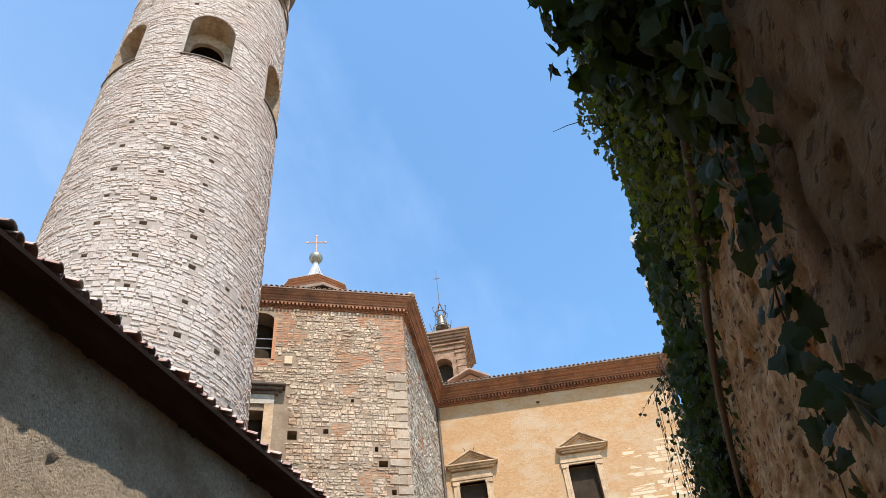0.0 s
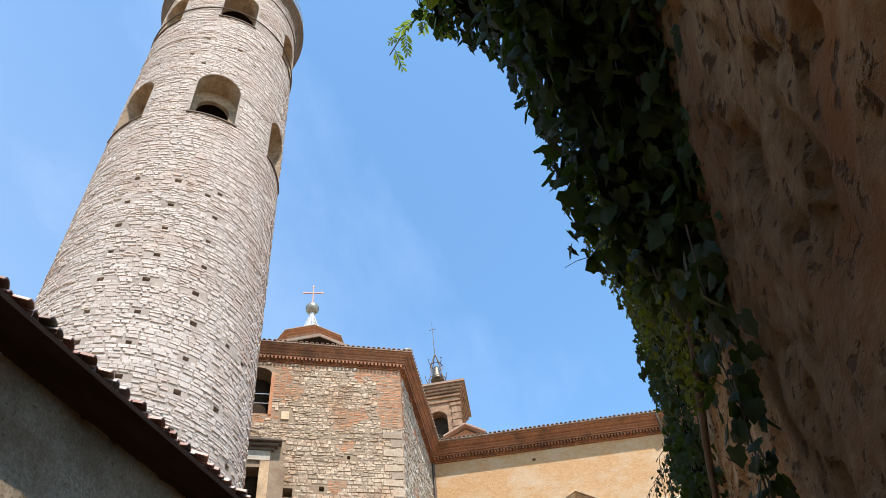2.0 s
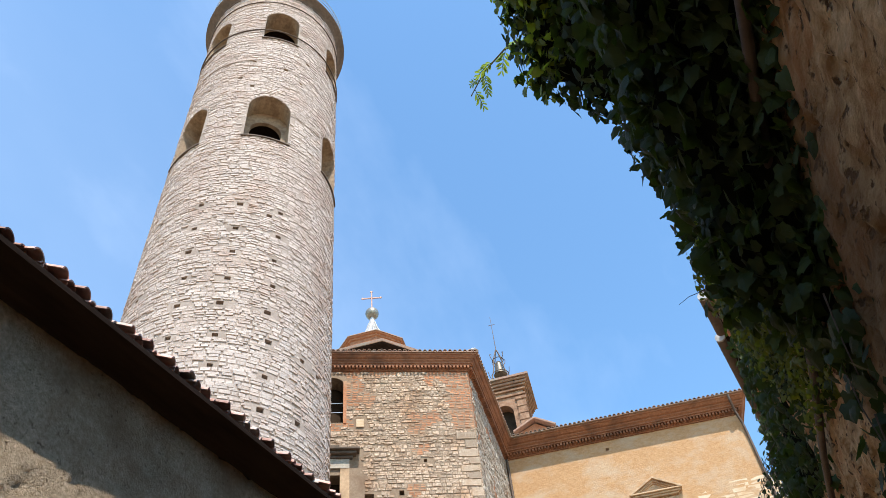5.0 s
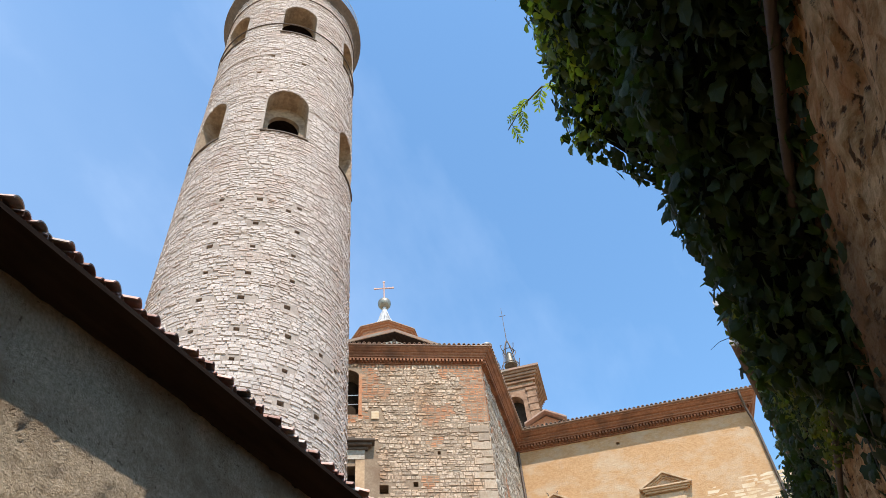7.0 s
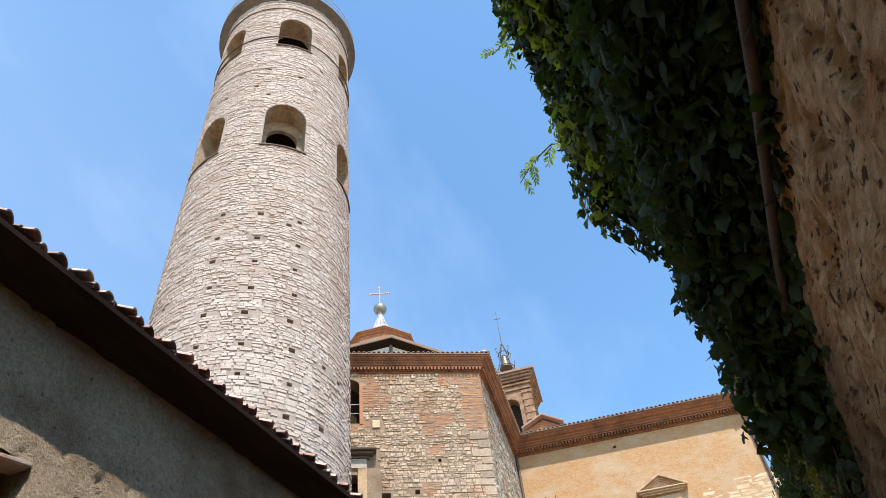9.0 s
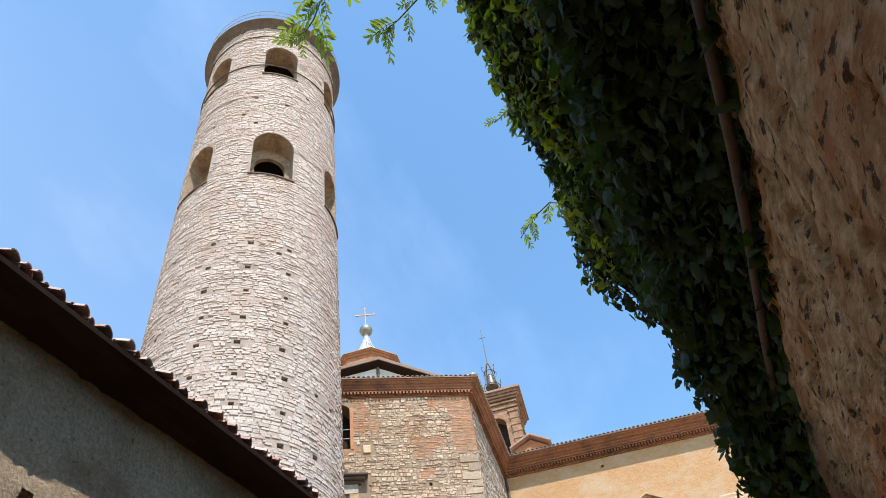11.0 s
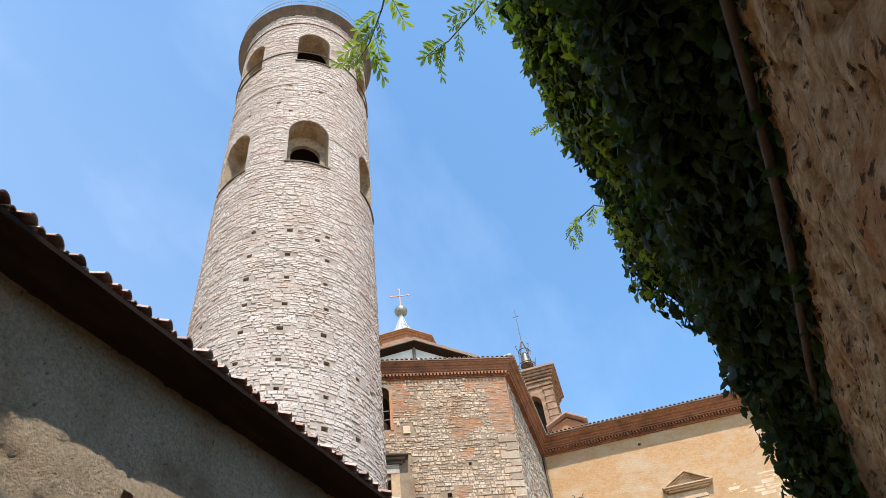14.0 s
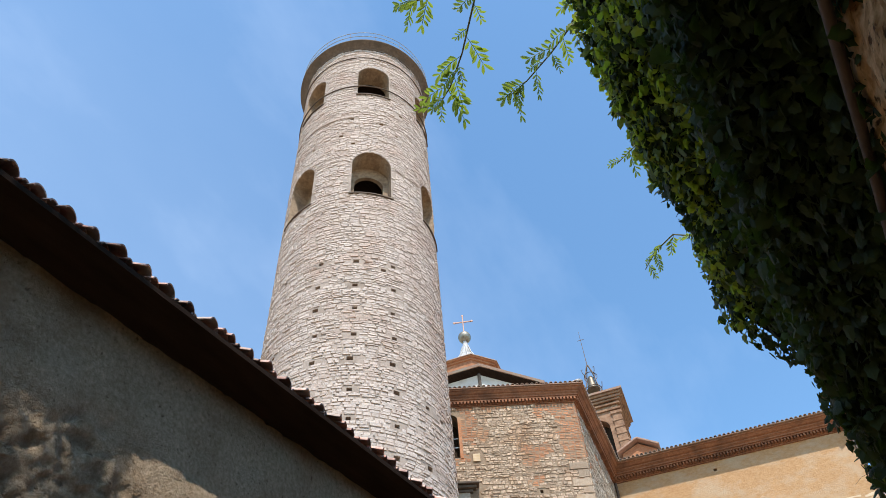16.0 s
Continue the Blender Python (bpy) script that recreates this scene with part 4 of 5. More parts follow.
def rough_wall(name, x, y0, y1, z0, z1f, step, amp, face, material, thick, label, seed, lumps=1.0, pits=0.0, skew=0.0, gap=None, bend=99.0, ruin=None):
    """An uneven wall slab parallel to the lane: a displaced sheet with thickness. face: 1 looks to +x, -1 to -x."""
    ny, nz = int((y1 - y0) / step), int((z1f(0) - z0) / step)
    vs, fs = [], []
    for i in range(ny + 1):
        y = y0 + (y1 - y0) * i / ny
        for j in range(nz + 1):
            zt = z1f(y)
            z = z0 + (zt - z0) * j / nz
            q = Vector((y * 1.1, z * 1.1, seed))
            pit = max(0.0, noise.noise(q * 5.5) + 0.6 * noise.noise(q * 14.0) + 0.45 * noise.noise(q * 29.0) - 0.22)
            dx = -pits * pit + amp * (noise.noise(q) + lumps * 0.6 * noise.noise(q * 3.1) + lumps * 0.35 * noise.noise(q * 8.3) + lumps * 0.22 * noise.noise(q * 19))
            if ruin:
                worn = min(1.0, max(0.0, (ruin[0] + 0.5 * noise.noise(q * 1.3) - y) / 0.25)) * min(1.0, max(0.0, (ruin[1] + 0.4 * noise.noise(q * 2.1) - z) / 0.2))
                dx -= worn * (0.07 * abs(noise.noise(q * 6.0)) + 0.05 * abs(noise.noise(q * 13.0)))
            vs.append((x + skew * min(y, bend) + face * dx, y, z))
    for i in range(ny):
        for j in range(nz):
            a = i * (nz + 1) + j
            q = (a, a + nz + 1, a + nz + 2, a + 1)
            if gap and all(gap[0] < vs[v][1] < gap[1] and gap[2] < vs[v][2] < gap[3] for v in q):
                continue
            fs.append(q if face > 0 else q[::-1])
    o = len(vs)
    bx = x - face * thick
    vs += [(bx, y0, z0), (bx, y0, z1f(y0)), (bx, y1, z0), (bx, y1, z1f(y1))]
    b = [i * (nz + 1) for i in range(ny + 1)]
    t = [i * (nz + 1) + nz for i in range(ny + 1)]
    fs.append(tuple([o + 1] + t + [o + 3]))
    fs.append(tuple([o + 2] + b[::-1] + [o]))
    fs.append(tuple([o] + list(range(nz + 1)) + [o + 1]))
    fs.append(tuple([o + 3] + [ny * (nz + 1) + k for k in range(nz, -1, -1)] + [o + 2]))
    fs.append((o, o + 1, o + 3, o + 2))
    ob = part(name, (vs, fs), material, None, "", True)
    return tagged(ob, label, "wall", kind="structure")


rough_wall("wall_left", LX, -9.0, 14.0, 0.0, lambda y: eave_z(y) + 0.02, 0.03, 0.008, 1, "plaster", 0.5, "rough grey-brown plastered house wall with crumbling patches", 2.0, 2.0, 0.035, 0.008, (0.06, 0.6, 3.1, 4.06), 99.0, (-0.7, 4.2))
# small window in it under a slanting tile lintel
win = tagged(new("window_1"), "small dark window opening under a slanting clay lintel", "window", kind="structure")
wx = LX - 0.2
# the shutter is only a dark back panel standing for the opening's shade
for nm, c, size, key in (("jamb", (wx, 0.02, 3.58), (0.36, 0.1, 1.06), "plaster"), ("jamb", (wx, 0.635, 3.58), (0.36, 0.1, 1.06), "plaster"), ("sill", (wx, 0.33, 3.06), (0.36, 0.72, 0.1), "plaster"), ("lintel_core", (wx - 0.02, 0.33, 4.13), (0.32, 0.72, 0.12), "plaster"), ("shutter", (wx - 0.12, 0.33, 3.6), (0.03, 0.6, 1.1), "eave_wood")):
    box(nm, Matrix.Translation(c), size, key, win, "", 0.01)
box("lintel", Matrix.Translation((LX - 0.07, 0.36, 4.0)) @ Matrix.Rotation(radians(13), 4, "X"), (0.16, 0.44, 0.032), "tile", win, "slanting terracotta lintel slab", 0.008)
# roof over it
roof_l = thing("house_roof", "low house roof of curved terracotta tiles over dark wooden eaves", "roof")
SL = math.tan(radians(17))


def slab(name, prof, material, label=""):
    """A long piece along the lane: (x, height above the eave) pairs, closed."""
    vs = [(x, y, eave_z(y) + h) for y in (-9.0, 14.0) for x, h in prof]
    n = len(prof)
    fs = [tuple(range(n)), tuple(range(2 * n - 1, n - 1, -1))] + [(k, n + k, n + (k + 1) % n, (k + 1) % n) for k in range(n)]
    return part(name, (vs, fs), material, roof_l, label)


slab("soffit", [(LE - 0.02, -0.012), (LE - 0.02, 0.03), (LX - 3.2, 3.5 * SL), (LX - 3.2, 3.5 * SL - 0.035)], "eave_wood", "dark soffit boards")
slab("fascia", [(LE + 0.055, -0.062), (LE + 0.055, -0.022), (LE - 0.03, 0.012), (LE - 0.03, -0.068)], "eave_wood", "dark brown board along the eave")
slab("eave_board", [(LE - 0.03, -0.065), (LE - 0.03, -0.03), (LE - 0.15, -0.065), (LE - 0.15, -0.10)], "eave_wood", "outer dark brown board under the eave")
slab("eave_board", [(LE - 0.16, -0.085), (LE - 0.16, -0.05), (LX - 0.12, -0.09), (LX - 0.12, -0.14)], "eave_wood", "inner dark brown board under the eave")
slab("tile_bed", [(LE - 0.012, 0.012), (LE - 0.012, 0.05), (LE - 0.3, 0.13), (LE - 0.3, 0.09)], "tile", "pinkish mortar and tile bed")
rng = random.Random(12)
PITCH = 0.2
OBLIQUE = radians(30)
TILES = {}


def eave_tile(name, shape, label, at, turn, tip):
    """One clay tile of the eave; alike tiles share a mesh. at: the middle of its lower end."""
    if name not in TILES:
        ob = part(name, shape(), "tile", roof_l, label)
        TILES[name] = ob.data
    else:
        ob = new(name, TILES[name])
        ob.parent = roof_l
    ob.matrix_world = Matrix.Translation(at) @ Matrix.Rotation(math.pi + turn, 4, "Z") @ Matrix.Rotation(radians(tip), 4, "Y") @ Matrix.Diagonal((1, 1, 0.68, 1))
    return ob


for k in range(int(20 / PITCH)):
    y = -7.5 + k * PITCH + rng.uniform(-0.014, 0.014)
    base = eave_z(y)
    reach = LE + 0.03 + rng.uniform(-0.02, 0.015)
    eave_tile("cover_tile", lambda: half_tile(0.42, 0.076, 0.058, 0.012, 9), "arched terracotta tile with lichen", (reach, y, base + 0.038 + rng.uniform(-0.008, 0.012)), OBLIQUE + rng.uniform(-0.12, 0.12), -13 + rng.uniform(-2, 2))
    eave_tile("filler_tile", lambda: half_tile(0.40, 0.064, 0.05, 0.012, 9), "narrow terracotta tile between the cover tiles", (reach - 0.03 + rng.uniform(-0.02, 0.02), y + PITCH / 2 + rng.uniform(-0.02, 0.02), base + 0.042), OBLIQUE + rng.uniform(-0.1, 0.1), -13)
    if y < 8:
        eave_tile("cover_tile", None, "", (reach - 0.22, y - 0.2 + rng.uniform(-0.01, 0.01), base + 0.095 + rng.uniform(-0.01, 0.015)), OBLIQUE + rng.uniform(-0.06, 0.06), -13)
    pan = eave_tile("pan_tile", lambda: half_tile(0.45, 0.07, 0.055, 0.013, 9), "upturned terracotta channel tile", (LE - 0.07 + rng.uniform(-0.02, 0.02), y + PITCH / 2, base + 0.075), OBLIQUE + rng.uniform(-0.05, 0.05), -13)
    pan.matrix_world = pan.matrix_world @ Matrix.Rotation(math.pi, 4, "X")
slab("roof_deck", [(LE - 0.1, 0.05), (LE - 0.1, 0.10), (LX - 3.2, 3.5 * SL + 0.06), (LX - 3.2, 3.5 * SL + 0.01)], "far_tile", "tiles higher up the roof")


# ---- unseen wall added to close the lane and hold back light ----
bm = bmesh.new()
add_box(bm, Matrix.Translation((-1.3, -8.8, 1.6)), (5.2, 0.4, 3.2), 0.02)
tagged(part("wall_back", bm, "plaster", None), "unseen plain plastered wall added to close the lane and limit the light", "wall", kind="structure")


# ---- right garden wall ----
RX = 0.69


def right_x(y):
    """The right wall's face at y: it closes in a little up the lane."""
    return RX - 0.03 * min(y, 3.0)


wall_top = 5.6
rough_wall("wall_right", RX, -9.0, 11.6, 0.0, lambda y: wall_top, 0.03, 0.03, -1, "rightwall", 0.6, "worn ochre garden wall of rubble and brick with flaking plaster", 8.0, 1.6, 0.11, -0.03, None, 3.0)

# conduit along the wall
con = thing("wall_pipe", "old brownish pipe running along the garden wall under the ivy", "pipe")
PIPE = lambda y: 3.36 + 0.09 * max(y, -3.5)
pts = [(right_x(y) - 0.045 - 0.012 * math.sin(y * 1.9), y, PIPE(y) + 0.02 * math.sin(y * 2.3)) for y in [-8 + 0.4 * k for k in range(35)]]
part("pipe", tube(pts, 0.018, 12), "pipe", con, "", True)

# taller house farther up the lane, with its gutter
house = thing("lane_house", "taller plastered house with dark wooden eaves and metal gutter", "house")
hm = frame_of((1.15, 11.75, 0), 86)
part("wall", rect_solid(hm, 0.5, 14, 0, 12.2, -5.0, -0.75), "plaster", house)
part("soffit", rect_solid(hm, -0.15, 14, 12.26, 12.3, -0.9, 0.28), "eave_wood", house, "dark eave boards")
bm = bmesh.new()
add_box(bm, hm @ Matrix.Translation((7, -2.0, 12.85)) @ Matrix.Rotation(radians(-16), 4, "X"), (14.4, 4.5, 0.1), 0.01)
part("roof", bm, "far_tile", house)
for k in range(12):
    bm = bmesh.new()
    add_box(bm, hm @ Matrix.Translation((0.1 + k * 1.1, -0.3, 12.2)) @ Matrix.Rotation(radians(-16), 4, "X"), (0.12, 1.0, 0.14), 0.01)
    part("rafter", bm, "brick", house, "reddish rafter end")
for s0, s1, o in ((-0.2, 1.1, 0.29), (1.2, 14.2, 0.36)):
    v, f = half_tile(s1 - s0, 0.10, 0.10, 0.012, 9)
    v = [tuple(hm @ Vector((s0 + x, o + y, 12.14 - z))) for x, y, z in v]
    part("gutter", (v, f), "pipe", house, "half-round brown metal gutter")
    part("gutter_end", tube([hm @ Vector((s0 - 0.02, o, 12.1)), hm @ Vector((s0 + 0.02, o, 12.1))], 0.105, 12), "lead", house, "pale gutter end plate")


# ---- ivy over the garden wall ----
def lerp(pts, x):
    if x <= pts[0][0]:
        return pts[0][1]
    for (a, u), (b, v) in zip(pts, pts[1:]):
        if x <= b:
            return u + (v - u) * (x - a) / (b - a)
    return pts[-1][1]


CROWN_X = [(-6, 0.25), (-1.5, 0.23), (-1.0, 0.05), (0.0, 0.04), (0.9, 0.06), (1.2, 0.02), (1.42, -0.02), (1.56, 0.12), (1.68, 0.34), (1.85, 0.47), (3.0, 0.53), (3.8, 0.55), (5.2, 0.50), (6.0, 0.48), (7.5, 0.40), (9.5, 0.42), (11, 0.5)]
SKIRT_X = [(-6, 0.33), (-2, 0.33), (0.0, 0.31), (1.45, 0.27), (1.58, 0.34), (1.7, 0.45), (2.4, 0.46), (2.8, 0.48), (3.8, 0.49), (4.5, 0.46), (5.2, 0.42), (6.0, 0.41), (7.5, 0.33), (9.5, 0.4), (11, 0.5)]
TOP_Z = [(-6, 6.1), (0.6, 6.2), (1.6, 6.4), (2.0, 6.0), (12, 5.9)]
LOW_Z = [(-6, 3.2), (-2, 3.2), (-0.7, 3.32), (0.0, 3.38), (0.6, 3.34), (1.0, 3.22), (1.3, 3.02), (1.6, 2.9), (1.75, 3.05), (2.0, 3.42), (3.2, 3.75), (5.0, 3.8), (5.25, 3.2), (5.6, 2.2), (8, 1.9), (11, 2.0)]


def ivy_x(y, z):
    """How far the ivy's skin stands out at (y, z): a skirt on the wall, an overhanging crown, a rounded top."""
    lo, top, skirt, crown = lerp(LOW_Z, y), lerp(TOP_Z, y), lerp(SKIRT_X, y), lerp(CROWN_X, y)
    n = 0.06 * noise.noise(Vector((y * 1.5, z * 1.5, 4))) + 0.08 * noise.noise(Vector((y * 3.4, z * 3.4, 9)))
    f = min(1.0, max(0.0, (z - lo) / 0.5)) ** 1.4
    x = right_x(y) - 0.02 + (skirt - right_x(y)) * f
    u = min(1.0, max(0.0, (z - 4.38) / 0.72))
    x += (crown - skirt) * u * u * (3 - 2 * u)
    if z > 5.5:
        r = math.sqrt(max(0.0, 1 - ((z - 5.5) / (top - 5.5)) ** 2))
        return 0.9 + (x - 0.9) * r + n * r
    return x + n * min(1, f * 1.5)


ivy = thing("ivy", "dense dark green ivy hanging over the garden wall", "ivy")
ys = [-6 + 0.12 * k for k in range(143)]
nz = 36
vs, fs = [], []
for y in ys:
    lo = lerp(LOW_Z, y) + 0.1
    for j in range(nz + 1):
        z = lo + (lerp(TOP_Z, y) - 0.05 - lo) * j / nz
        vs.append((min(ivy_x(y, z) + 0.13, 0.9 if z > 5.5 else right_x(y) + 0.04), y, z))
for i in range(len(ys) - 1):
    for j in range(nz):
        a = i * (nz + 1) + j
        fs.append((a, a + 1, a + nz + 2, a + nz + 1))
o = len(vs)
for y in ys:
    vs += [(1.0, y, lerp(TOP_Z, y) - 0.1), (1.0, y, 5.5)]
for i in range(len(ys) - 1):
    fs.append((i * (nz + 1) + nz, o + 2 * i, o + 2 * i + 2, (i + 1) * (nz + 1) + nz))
# opaque sheet under the leaves, painted as dark as the ivy's inner shade
part("inner_growth", (vs, fs), "core", ivy, "near-black sheet for the inner twigs, the ivy's deep shade put into its colour")


def ivy_leaf_shape():
    """A lobed ivy leaf 1 wide, stalk at the origin, tip along +y, slightly folded."""
    pts = [(0, 0.05), (0.22, -0.08), (0.46, 0.12), (0.37, 0.36), (0.40, 0.58), (0.25, 0.70), (0, 1.0), (-0.25, 0.70), (-0.40, 0.58), (-0.37, 0.36), (-0.46, 0.12), (-0.22, -0.08)]
    v = [(0, 0.40, 0.05)] + [(x, y, -0.10 * abs(x) - 0.12 * max(0, y - 0.5)) for x, y in pts]
    return np.array(v, float), [(0, 1 + k, 1 + (k + 1) % 12) for k in range(12)]


def scatter(shape, places, frames, sizes):
    """Many leaves as one mesh."""
    v, f = shape
    n = len(v)
    allv = (np.einsum("kij,nj->kni", frames, v) * sizes[:, None, None] + places[:, None, :]).reshape(-1, 3)
    faces = [tuple(i + k * n for i in q) for k in range(len(places)) for q in f]
    return [tuple(p) for p in allv.tolist()], faces


def leaf_frames(rs, n, droop, face):
    """Random leaf attitudes: tips hang down, faces look roughly along face."""
    tip = np.stack([rs.normal(0, 0.45, n), rs.normal(0, 0.55, n), -np.abs(rs.normal(droop, 0.35, n))], 1)
    tip /= np.linalg.norm(tip, axis=1)[:, None]
    nor = np.array(face)[None, :] + rs.normal(0, 0.55, (n, 3))
    nor -= tip * (nor * tip).sum(1)[:, None]
    nor /= np.linalg.norm(nor, axis=1)[:, None]
    side = np.cross(tip, nor)
    return np.stack([side, tip, nor], 2)


rs = np.random.RandomState(5)
LEAF = ivy_leaf_shape()


def ivy_layer(name, count, y0, y1, spread, size, material, label, keep=lambda y, z: True, ztop=6.5):
    pl = []
    while len(pl) < count:
        y = rs.uniform(y0, y1)
        lo = lerp(LOW_Z, y) - 0.05
        z = rs.uniform(lo, min(ztop, lerp(TOP_Z, y) - 0.1))
        if not keep(y, z):
            continue
        x = ivy_x(y, max(z, lerp(LOW_Z, y) + 0.02)) - min(abs(rs.normal(0, spread)), 1.6 * spread) + 0.085
        pl.append((x, y, z))
    pl = np.array(pl)
    fr = leaf_frames(rs, count, 0.8, (-0.75, -0.25, 0.15))
    sz = np.clip(rs.normal(size, size * 0.28, count), size * 0.45, size * 1.6)
    ob = part(name, scatter(LEAF, pl, fr, sz), material, ivy, label)
    return tagged(ob, kind="stuff")


ivy_layer("leaves", 15000, -5.5, 2.0, 0.055, 0.056, "ivy", "dark glossy ivy leaves")
ivy_layer("leaves", 8500, 2.0, 11.2, 0.06, 0.05, "ivy", "dark glossy ivy leaves farther off")
# the crown's edge gets the leaf copy painted as if sunlit
ivy_layer("young_leaves", 7500, -2.8, 1.45, 0.07, 0.046, "lit_ivy", "ivy edge leaves with sunlight put into their yellow-green colour", keep=lambda y, z: z > 4.6 + 0.2 * y and noise.noise(Vector((y * 2.1, z * 2.1, 6.2))) > -0.25)
ivy_layer("leaves", 2400, -4.5, 1.9, 0.05, 0.062, "ivy", "ivy leaves at the lower fringe", keep=lambda y, z: z < lerp(LOW_Z, y) + 0.5)
ivy_layer("creeper", 3200, 1.9, 2.9, 0.09, 0.026, "creeper", "small yellow-green leaves of a creeper", keep=lambda y, z: 3.4 < z < 4.35)
ivy_layer("creeper", 260, 2.25, 2.6, 0.03, 0.034, "creeper", "small yellow-green leaves of a creeper", keep=lambda y, z: z < 3.75)

# hanging strands: single leaves on thin stems
one = None
stems = []


def strand(points, step, size, spread=0.03, single=True):
    """A hanging ivy stem with a leaf every step metres."""
    global one
    pts = [Vector(p) for p in points]
    stems.append(tube(pts, 0.003, 5, 0.5))
    for a, b in zip(pts, pts[1:]):
        n = max(1, int((b - a).length / step))
        for k in range(n):
            p = a + (b - a) * (k + random.random()) / n + Vector((random.uniform(-spread, spread), random.uniform(-spread, spread), random.uniform(-spread, spread)))
            fr = leaf_frames(rs, 1, 0.9, (-0.8, -0.4, 0.1))[0]
            m = Matrix([[fr[0][0], fr[0][1], fr[0][2], p.x], [fr[1][0], fr[1][1], fr[1][2], p.y], [fr[2][0], fr[2][1], fr[2][2], p.z], [0, 0, 0, 1]])
            if one is None:
                ob = part("leaf", ([tuple(q) for q in LEAF[0].tolist()], LEAF[1]), "ivy_leaf", ivy)
                one = ob.data
            else:
                ob = new("leaf", one)
                ob.parent = ivy
            s = size * random.uniform(0.6, 1.3)
            ob.matrix_world = m @ Matrix.Diagonal((s, s, s, 1))


random.seed(3)
strand([(0.57, 1.62, 3.1), (0.55, 1.62, 2.9), (0.54, 1.56, 2.72), (0.53, 1.56, 2.6)], 0.014, 0.058, 0.05)
strand([(0.55, 1.5, 2.8), (0.53, 1.56, 2.62), (0.53, 1.68, 2.55), (0.52, 1.68, 2.46), (0.52, 1.62, 2.36), (0.52, 1.52, 2.26), (0.53, 1.45, 2.15)], 0.014, 0.058, 0.05)
strand([(0.53, 1.7, 2.5), (0.53, 1.82, 2.40), (0.54, 1.95, 2.34), (0.54, 2.05, 2.25)], 0.02, 0.042, 0.03)
strand([(0.57, 1.3, 3.1), (0.55, 1.33, 2.95), (0.54, 1.38, 2.8)], 0.013, 0.06, 0.06)
for k in range(17):
    y = 5.0 + random.uniform(-0.5, 0.7)
    x = 0.28 + random.uniform(-0.08, 0.12)
    zb = random.uniform(3.3, 4.4)
    strand([(x + 0.2, y, 4.7), (x + 0.03, y + 0.02, 4.55), (x, y + random.uniform(-0.1, 0.1), zb + 0.4), (x - 0.04, y + random.uniform(-0.15, 0.15), zb)], 0.05, 0.03, 0.03)
strand([(0.44, 4.9, 4.6), (0.34, 4.8, 4.5), (0.22, 4.72, 4.36), (0.12, 4.7, 4.22)], 0.04, 0.03, 0.02)
for st in stems:
    part("stem", st, "bark", ivy)


part("dry_twig", tube([(0.42, 2.35, 4.15), (0.33, 2.36, 4.2), (0.26, 2.34, 4.18), (0.20, 2.3, 4.12)], 0.0025, 4, 0.4), "bark", ivy, "thin dry twig sticking out")


# ---- feathery branches over the wall ----
def leaflet_shape():
    v = np.array([(0, 0, 0), (0.13, 0.35, 0.03), (0.15, 0.72, 0.02), (0, 1, -0.06), (-0.15, 0.72, 0.02), (-0.13, 0.35, 0.03)], float)
    return v, [(0, 1, 2), (0, 2, 3), (0, 3, 4), (0, 4, 5)]


def feathery_branch(points, fronds, label, frond_len=0.21):
    """A thin branch with pinnate leaves: fronds is how many leaves stand along its outer part."""
    b = thing("tree_branch", label, "branch")
    pts = [Vector(p) for p in points]
    part("twig", tube(pts, 0.012, 6, 0.35), "twig", b)
    rr = random.Random(len(points) * 31 + fronds)
    for k in range(fronds):
        u = 0.3 + 0.7 * ((k + rr.random() * 0.6) / fronds) ** 0.75
        s = min(u, 0.999) * (len(pts) - 1)
        i = int(s)
        p = pts[i].lerp(pts[i + 1], s - i)
        way = (pts[i + 1] - pts[i]).normalized()
        side = way.cross(Vector((rr.uniform(-0.4, 0.4), rr.uniform(-0.4, 0.4), 1))).normalized() * (1 if k % 2 else -1)
        dirn = (way * rr.uniform(0.3, 0.9) + side * rr.uniform(0.2, 1.1) + Vector((0, 0, rr.uniform(-0.9, 0.1)))).normalized()
        ln = frond_len * rr.uniform(0.5, 1.2)
        stalk = [p, p + dirn * ln * 0.5 + Vector((0, 0, 0.01)), p + dirn * ln + Vector((0, 0, -0.05 * ln / 0.26))]
        nor = dirn.cross(side).normalized() if abs(dirn.dot(side)) < 0.99 else Vector((0, 0, 1))
        places, frs, szs = [], [], []
        count = rr.choice((5, 6, 7))
        for q in range(count):
            w = 0.2 + 0.8 * q / (count - 1)
            base = stalk[0].lerp(stalk[1], w * 2) if w < 0.5 else stalk[1].lerp(stalk[2], w * 2 - 1)
            for sg in (-1, 1):
                lat = dirn.cross(nor).normalized() * sg
                tip = (lat + dirn * (0.85 if q < count - 1 else 2.0) + Vector((rr.uniform(-0.3, 0.3), rr.uniform(-0.3, 0.3), rr.uniform(-0.55, 0.05)))).normalized()
                n2 = (nor + Vector((rr.uniform(-0.3, 0.3), rr.uniform(-0.3, 0.3), rr.uniform(-0.3, 0.3)))).normalized()
                n2 = (n2 - tip * n2.dot(tip)).normalized()
                sd = tip.cross(n2)
                frs.append([[sd.x, tip.x, n2.x], [sd.y, tip.y, n2.y], [sd.z, tip.z, n2.z]])
                places.append(tuple(base))
                szs.append(ln * 0.5 * rr.uniform(0.75, 1.1) * (1.0 - 0.35 * abs(w - 0.55)))
        fv = scatter(leaflet_shape(), np.array(places), np.array(frs), np.array(szs))
        fr = part("frond", joined([fv, tube(stalk, 0.003, 4)]), "locust", b)
        fr["kind"] = "stuff"
    return b


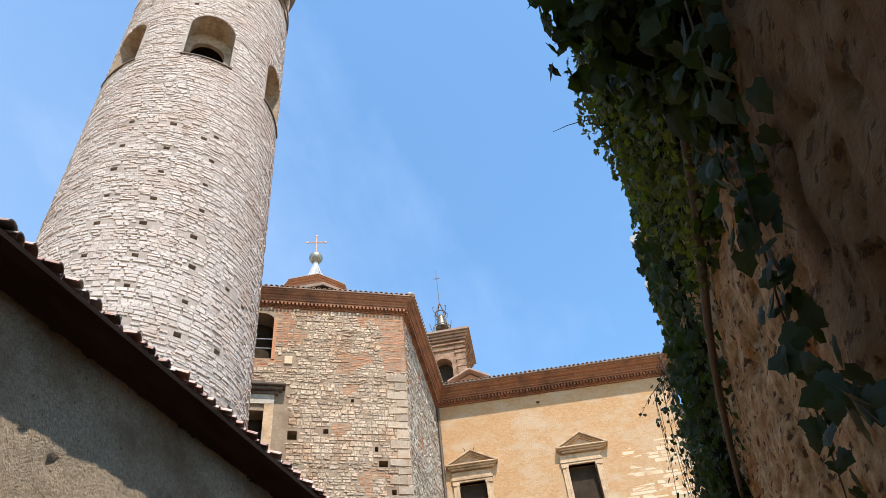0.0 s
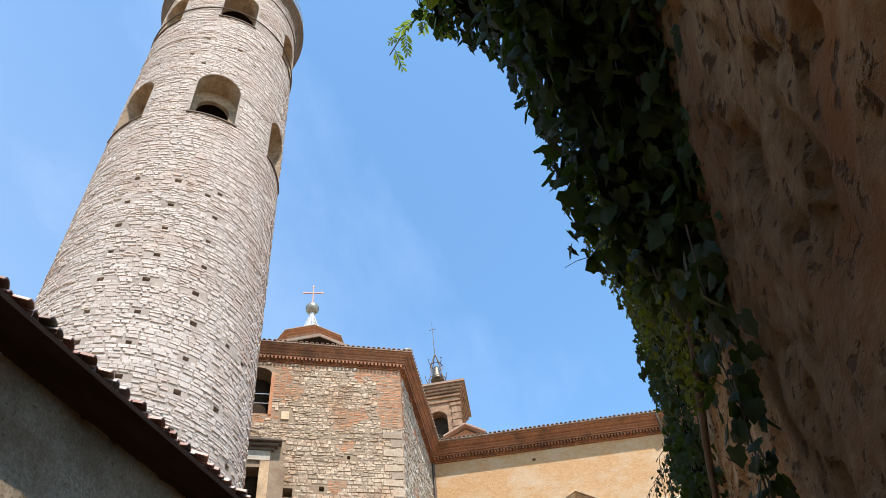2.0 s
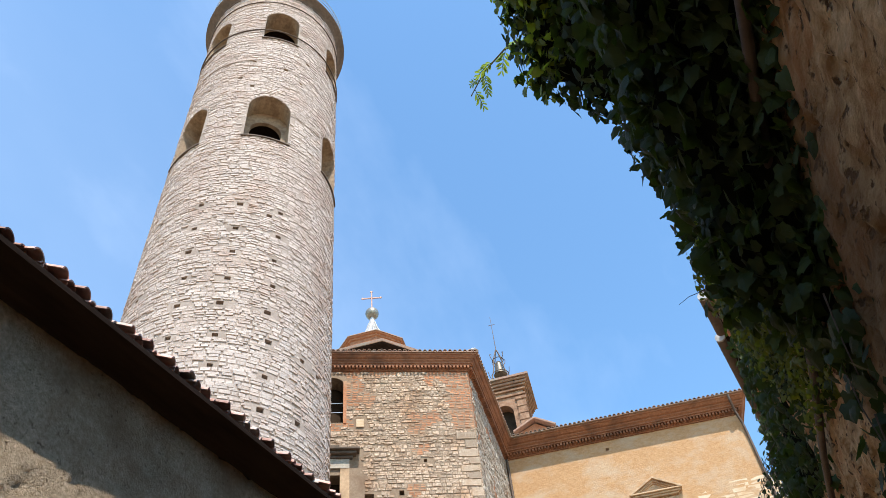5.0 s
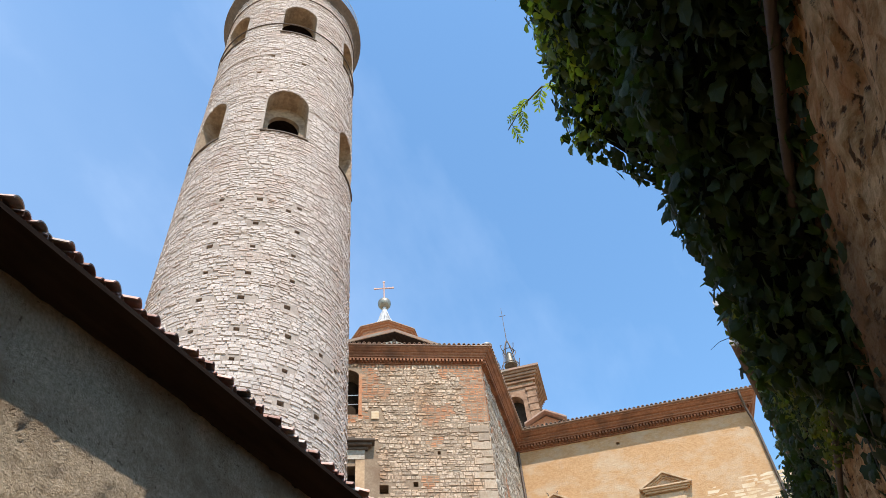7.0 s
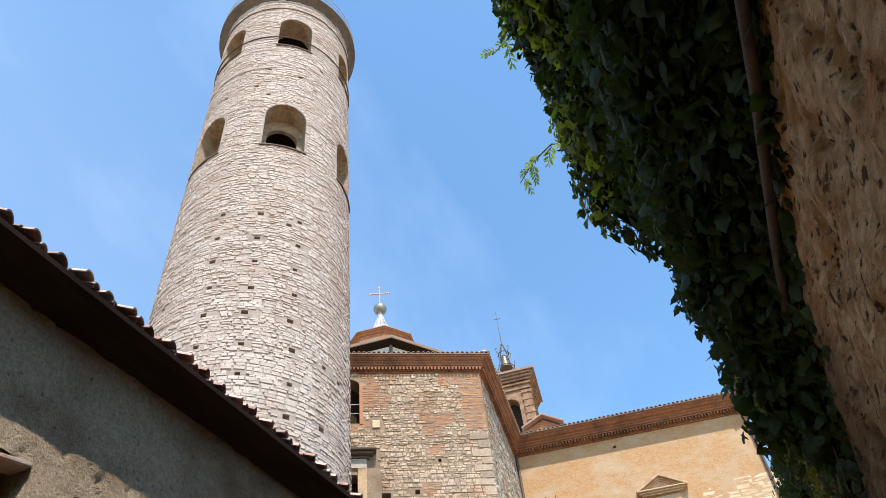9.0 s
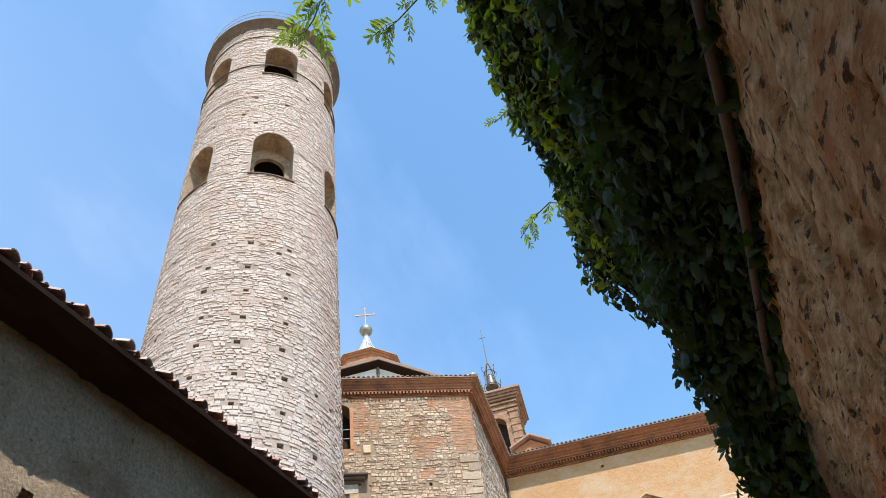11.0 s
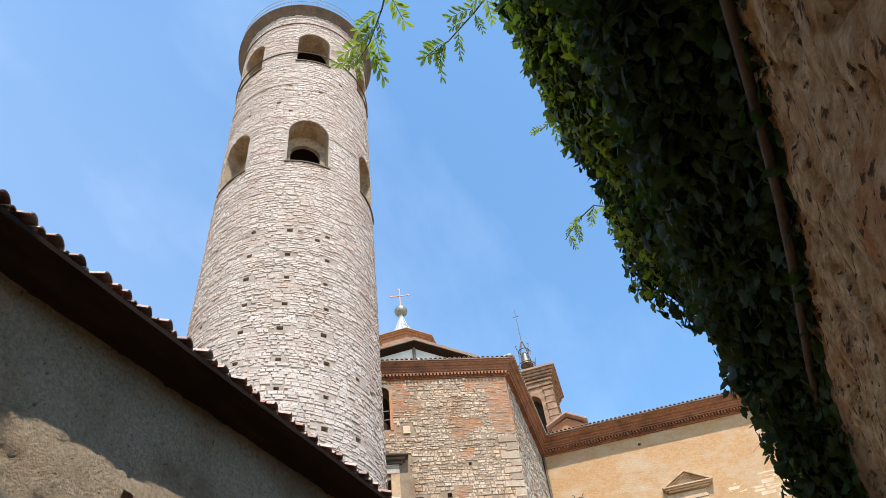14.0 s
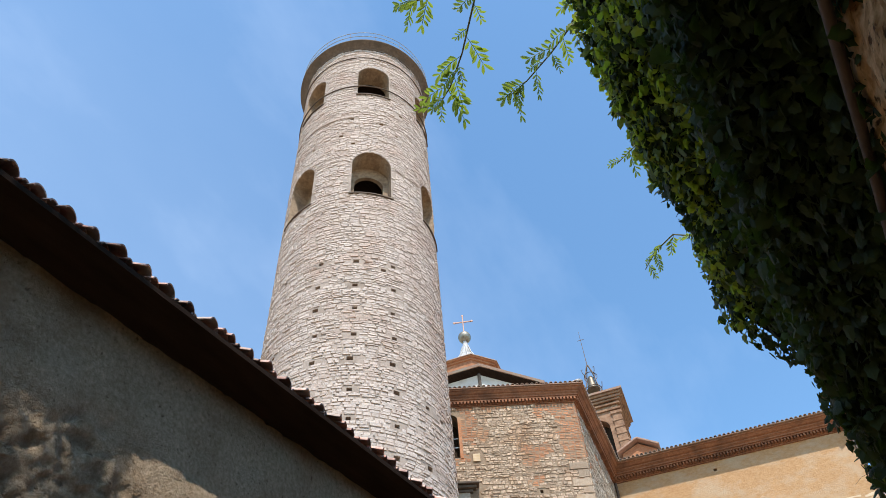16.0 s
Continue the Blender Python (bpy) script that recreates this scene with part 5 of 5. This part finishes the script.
LB = "slender branch with feathery bright green leaves overhanging the lane"
feathery_branch([(0.75, -2.3, 5.5), (0.55, -1.9, 6.7), (-0.25, -1.25, 7.1), (-0.6, -0.92, 7.0), (-0.9, -0.62, 6.95), (-1.12, -0.45, 6.9), (-1.33, -0.36, 6.83)], 15, LB)
feathery_branch([(0.75, -1.1, 5.5), (0.6, -0.85, 6.8), (0.13, -0.43, 7.1), (-0.1, -0.28, 7.05), (-0.31, -0.20, 7.0), (-0.58, -0.12, 6.95), (-0.78, -0.10, 6.9)], 12, LB)
feathery_branch([(0.75, -2.2, 5.5), (0.4, -1.8, 7.0), (-0.5, -1.35, 7.15), (-0.85, -1.12, 7.05), (-1.12, -1.18, 7.0)], 9, LB)
feathery_branch([(0.6, 2.0, 5.5), (0.2, 2.1, 6.6), (-0.2, 2.2, 7.05), (-0.42, 2.3, 7.05), (-0.6, 2.42, 7.0)], 6, "small feathery sprig sticking out of the ivy", 0.15)
feathery_branch([(0.6, 0.9, 5.5), (0.25, 1.0, 6.8), (-0.1, 1.15, 7.2), (-0.33, 1.27, 7.25)], 5, "small feathery sprig sticking out of the ivy", 0.15)


HIGH = "leafy branch of the same tree high over the lane"
feathery_branch([(1.2, -4.6, 5.0), (0.6, -4.4, 7.6), (-0.6, -4.2, 8.7), (-1.2, -3.9, 9.1), (-1.7, -3.6, 9.3)], 48, HIGH, 0.48)
feathery_branch([(1.2, -5.0, 5.0), (0.5, -5.0, 7.6), (-0.7, -4.9, 8.6), (-1.3, -4.7, 8.9), (-1.8, -4.5, 9.0)], 42, HIGH, 0.48)


# ---- single stones of the tower and the apse ----
rng = random.Random(77)
shared = {}


def single_stone(parent, at, ax, out, w, h, deep, material):
    """One stone as an object of its own; alike stones share a mesh."""
    key = (material, rng.randrange(14))
    if key not in shared:
        r2 = random.Random(key[1])
        vs, fs = block(Vector((-0.5, 0, -0.5)), Vector((1, 0, 0)), Vector((0, 0, 1)), Vector((0, -1, 0)), 1.0, 1.0, 0.03, r2, 0.05)
        me = bpy.data.meshes.new("stone")
        me.from_pydata(vs, [], fs)
        me.materials.append(M[material])
        shared[key] = me
    ob = new("stone", shared[key])
    ob.parent = parent
    rot = Matrix((( ax.x, -out.x, 0), (ax.y, -out.y, 0), (0, 0, 1))).to_4x4()
    ob.matrix_world = Matrix.Translation(at + ax * w / 2 + Vector((0, 0, h / 2))) @ rot @ Matrix.Diagonal((w, deep / 0.03, h, 1))


for at, ax, out, w, h, deep in STONE[1]:
    single_stone(STONE[0], at, ax, out, w, h, deep, "tower_piece")
for at, ax, out, w, h, deep in FRONT_SINGLES:
    single_stone(church, at, ax, out, w, h, deep, "stone_piece")
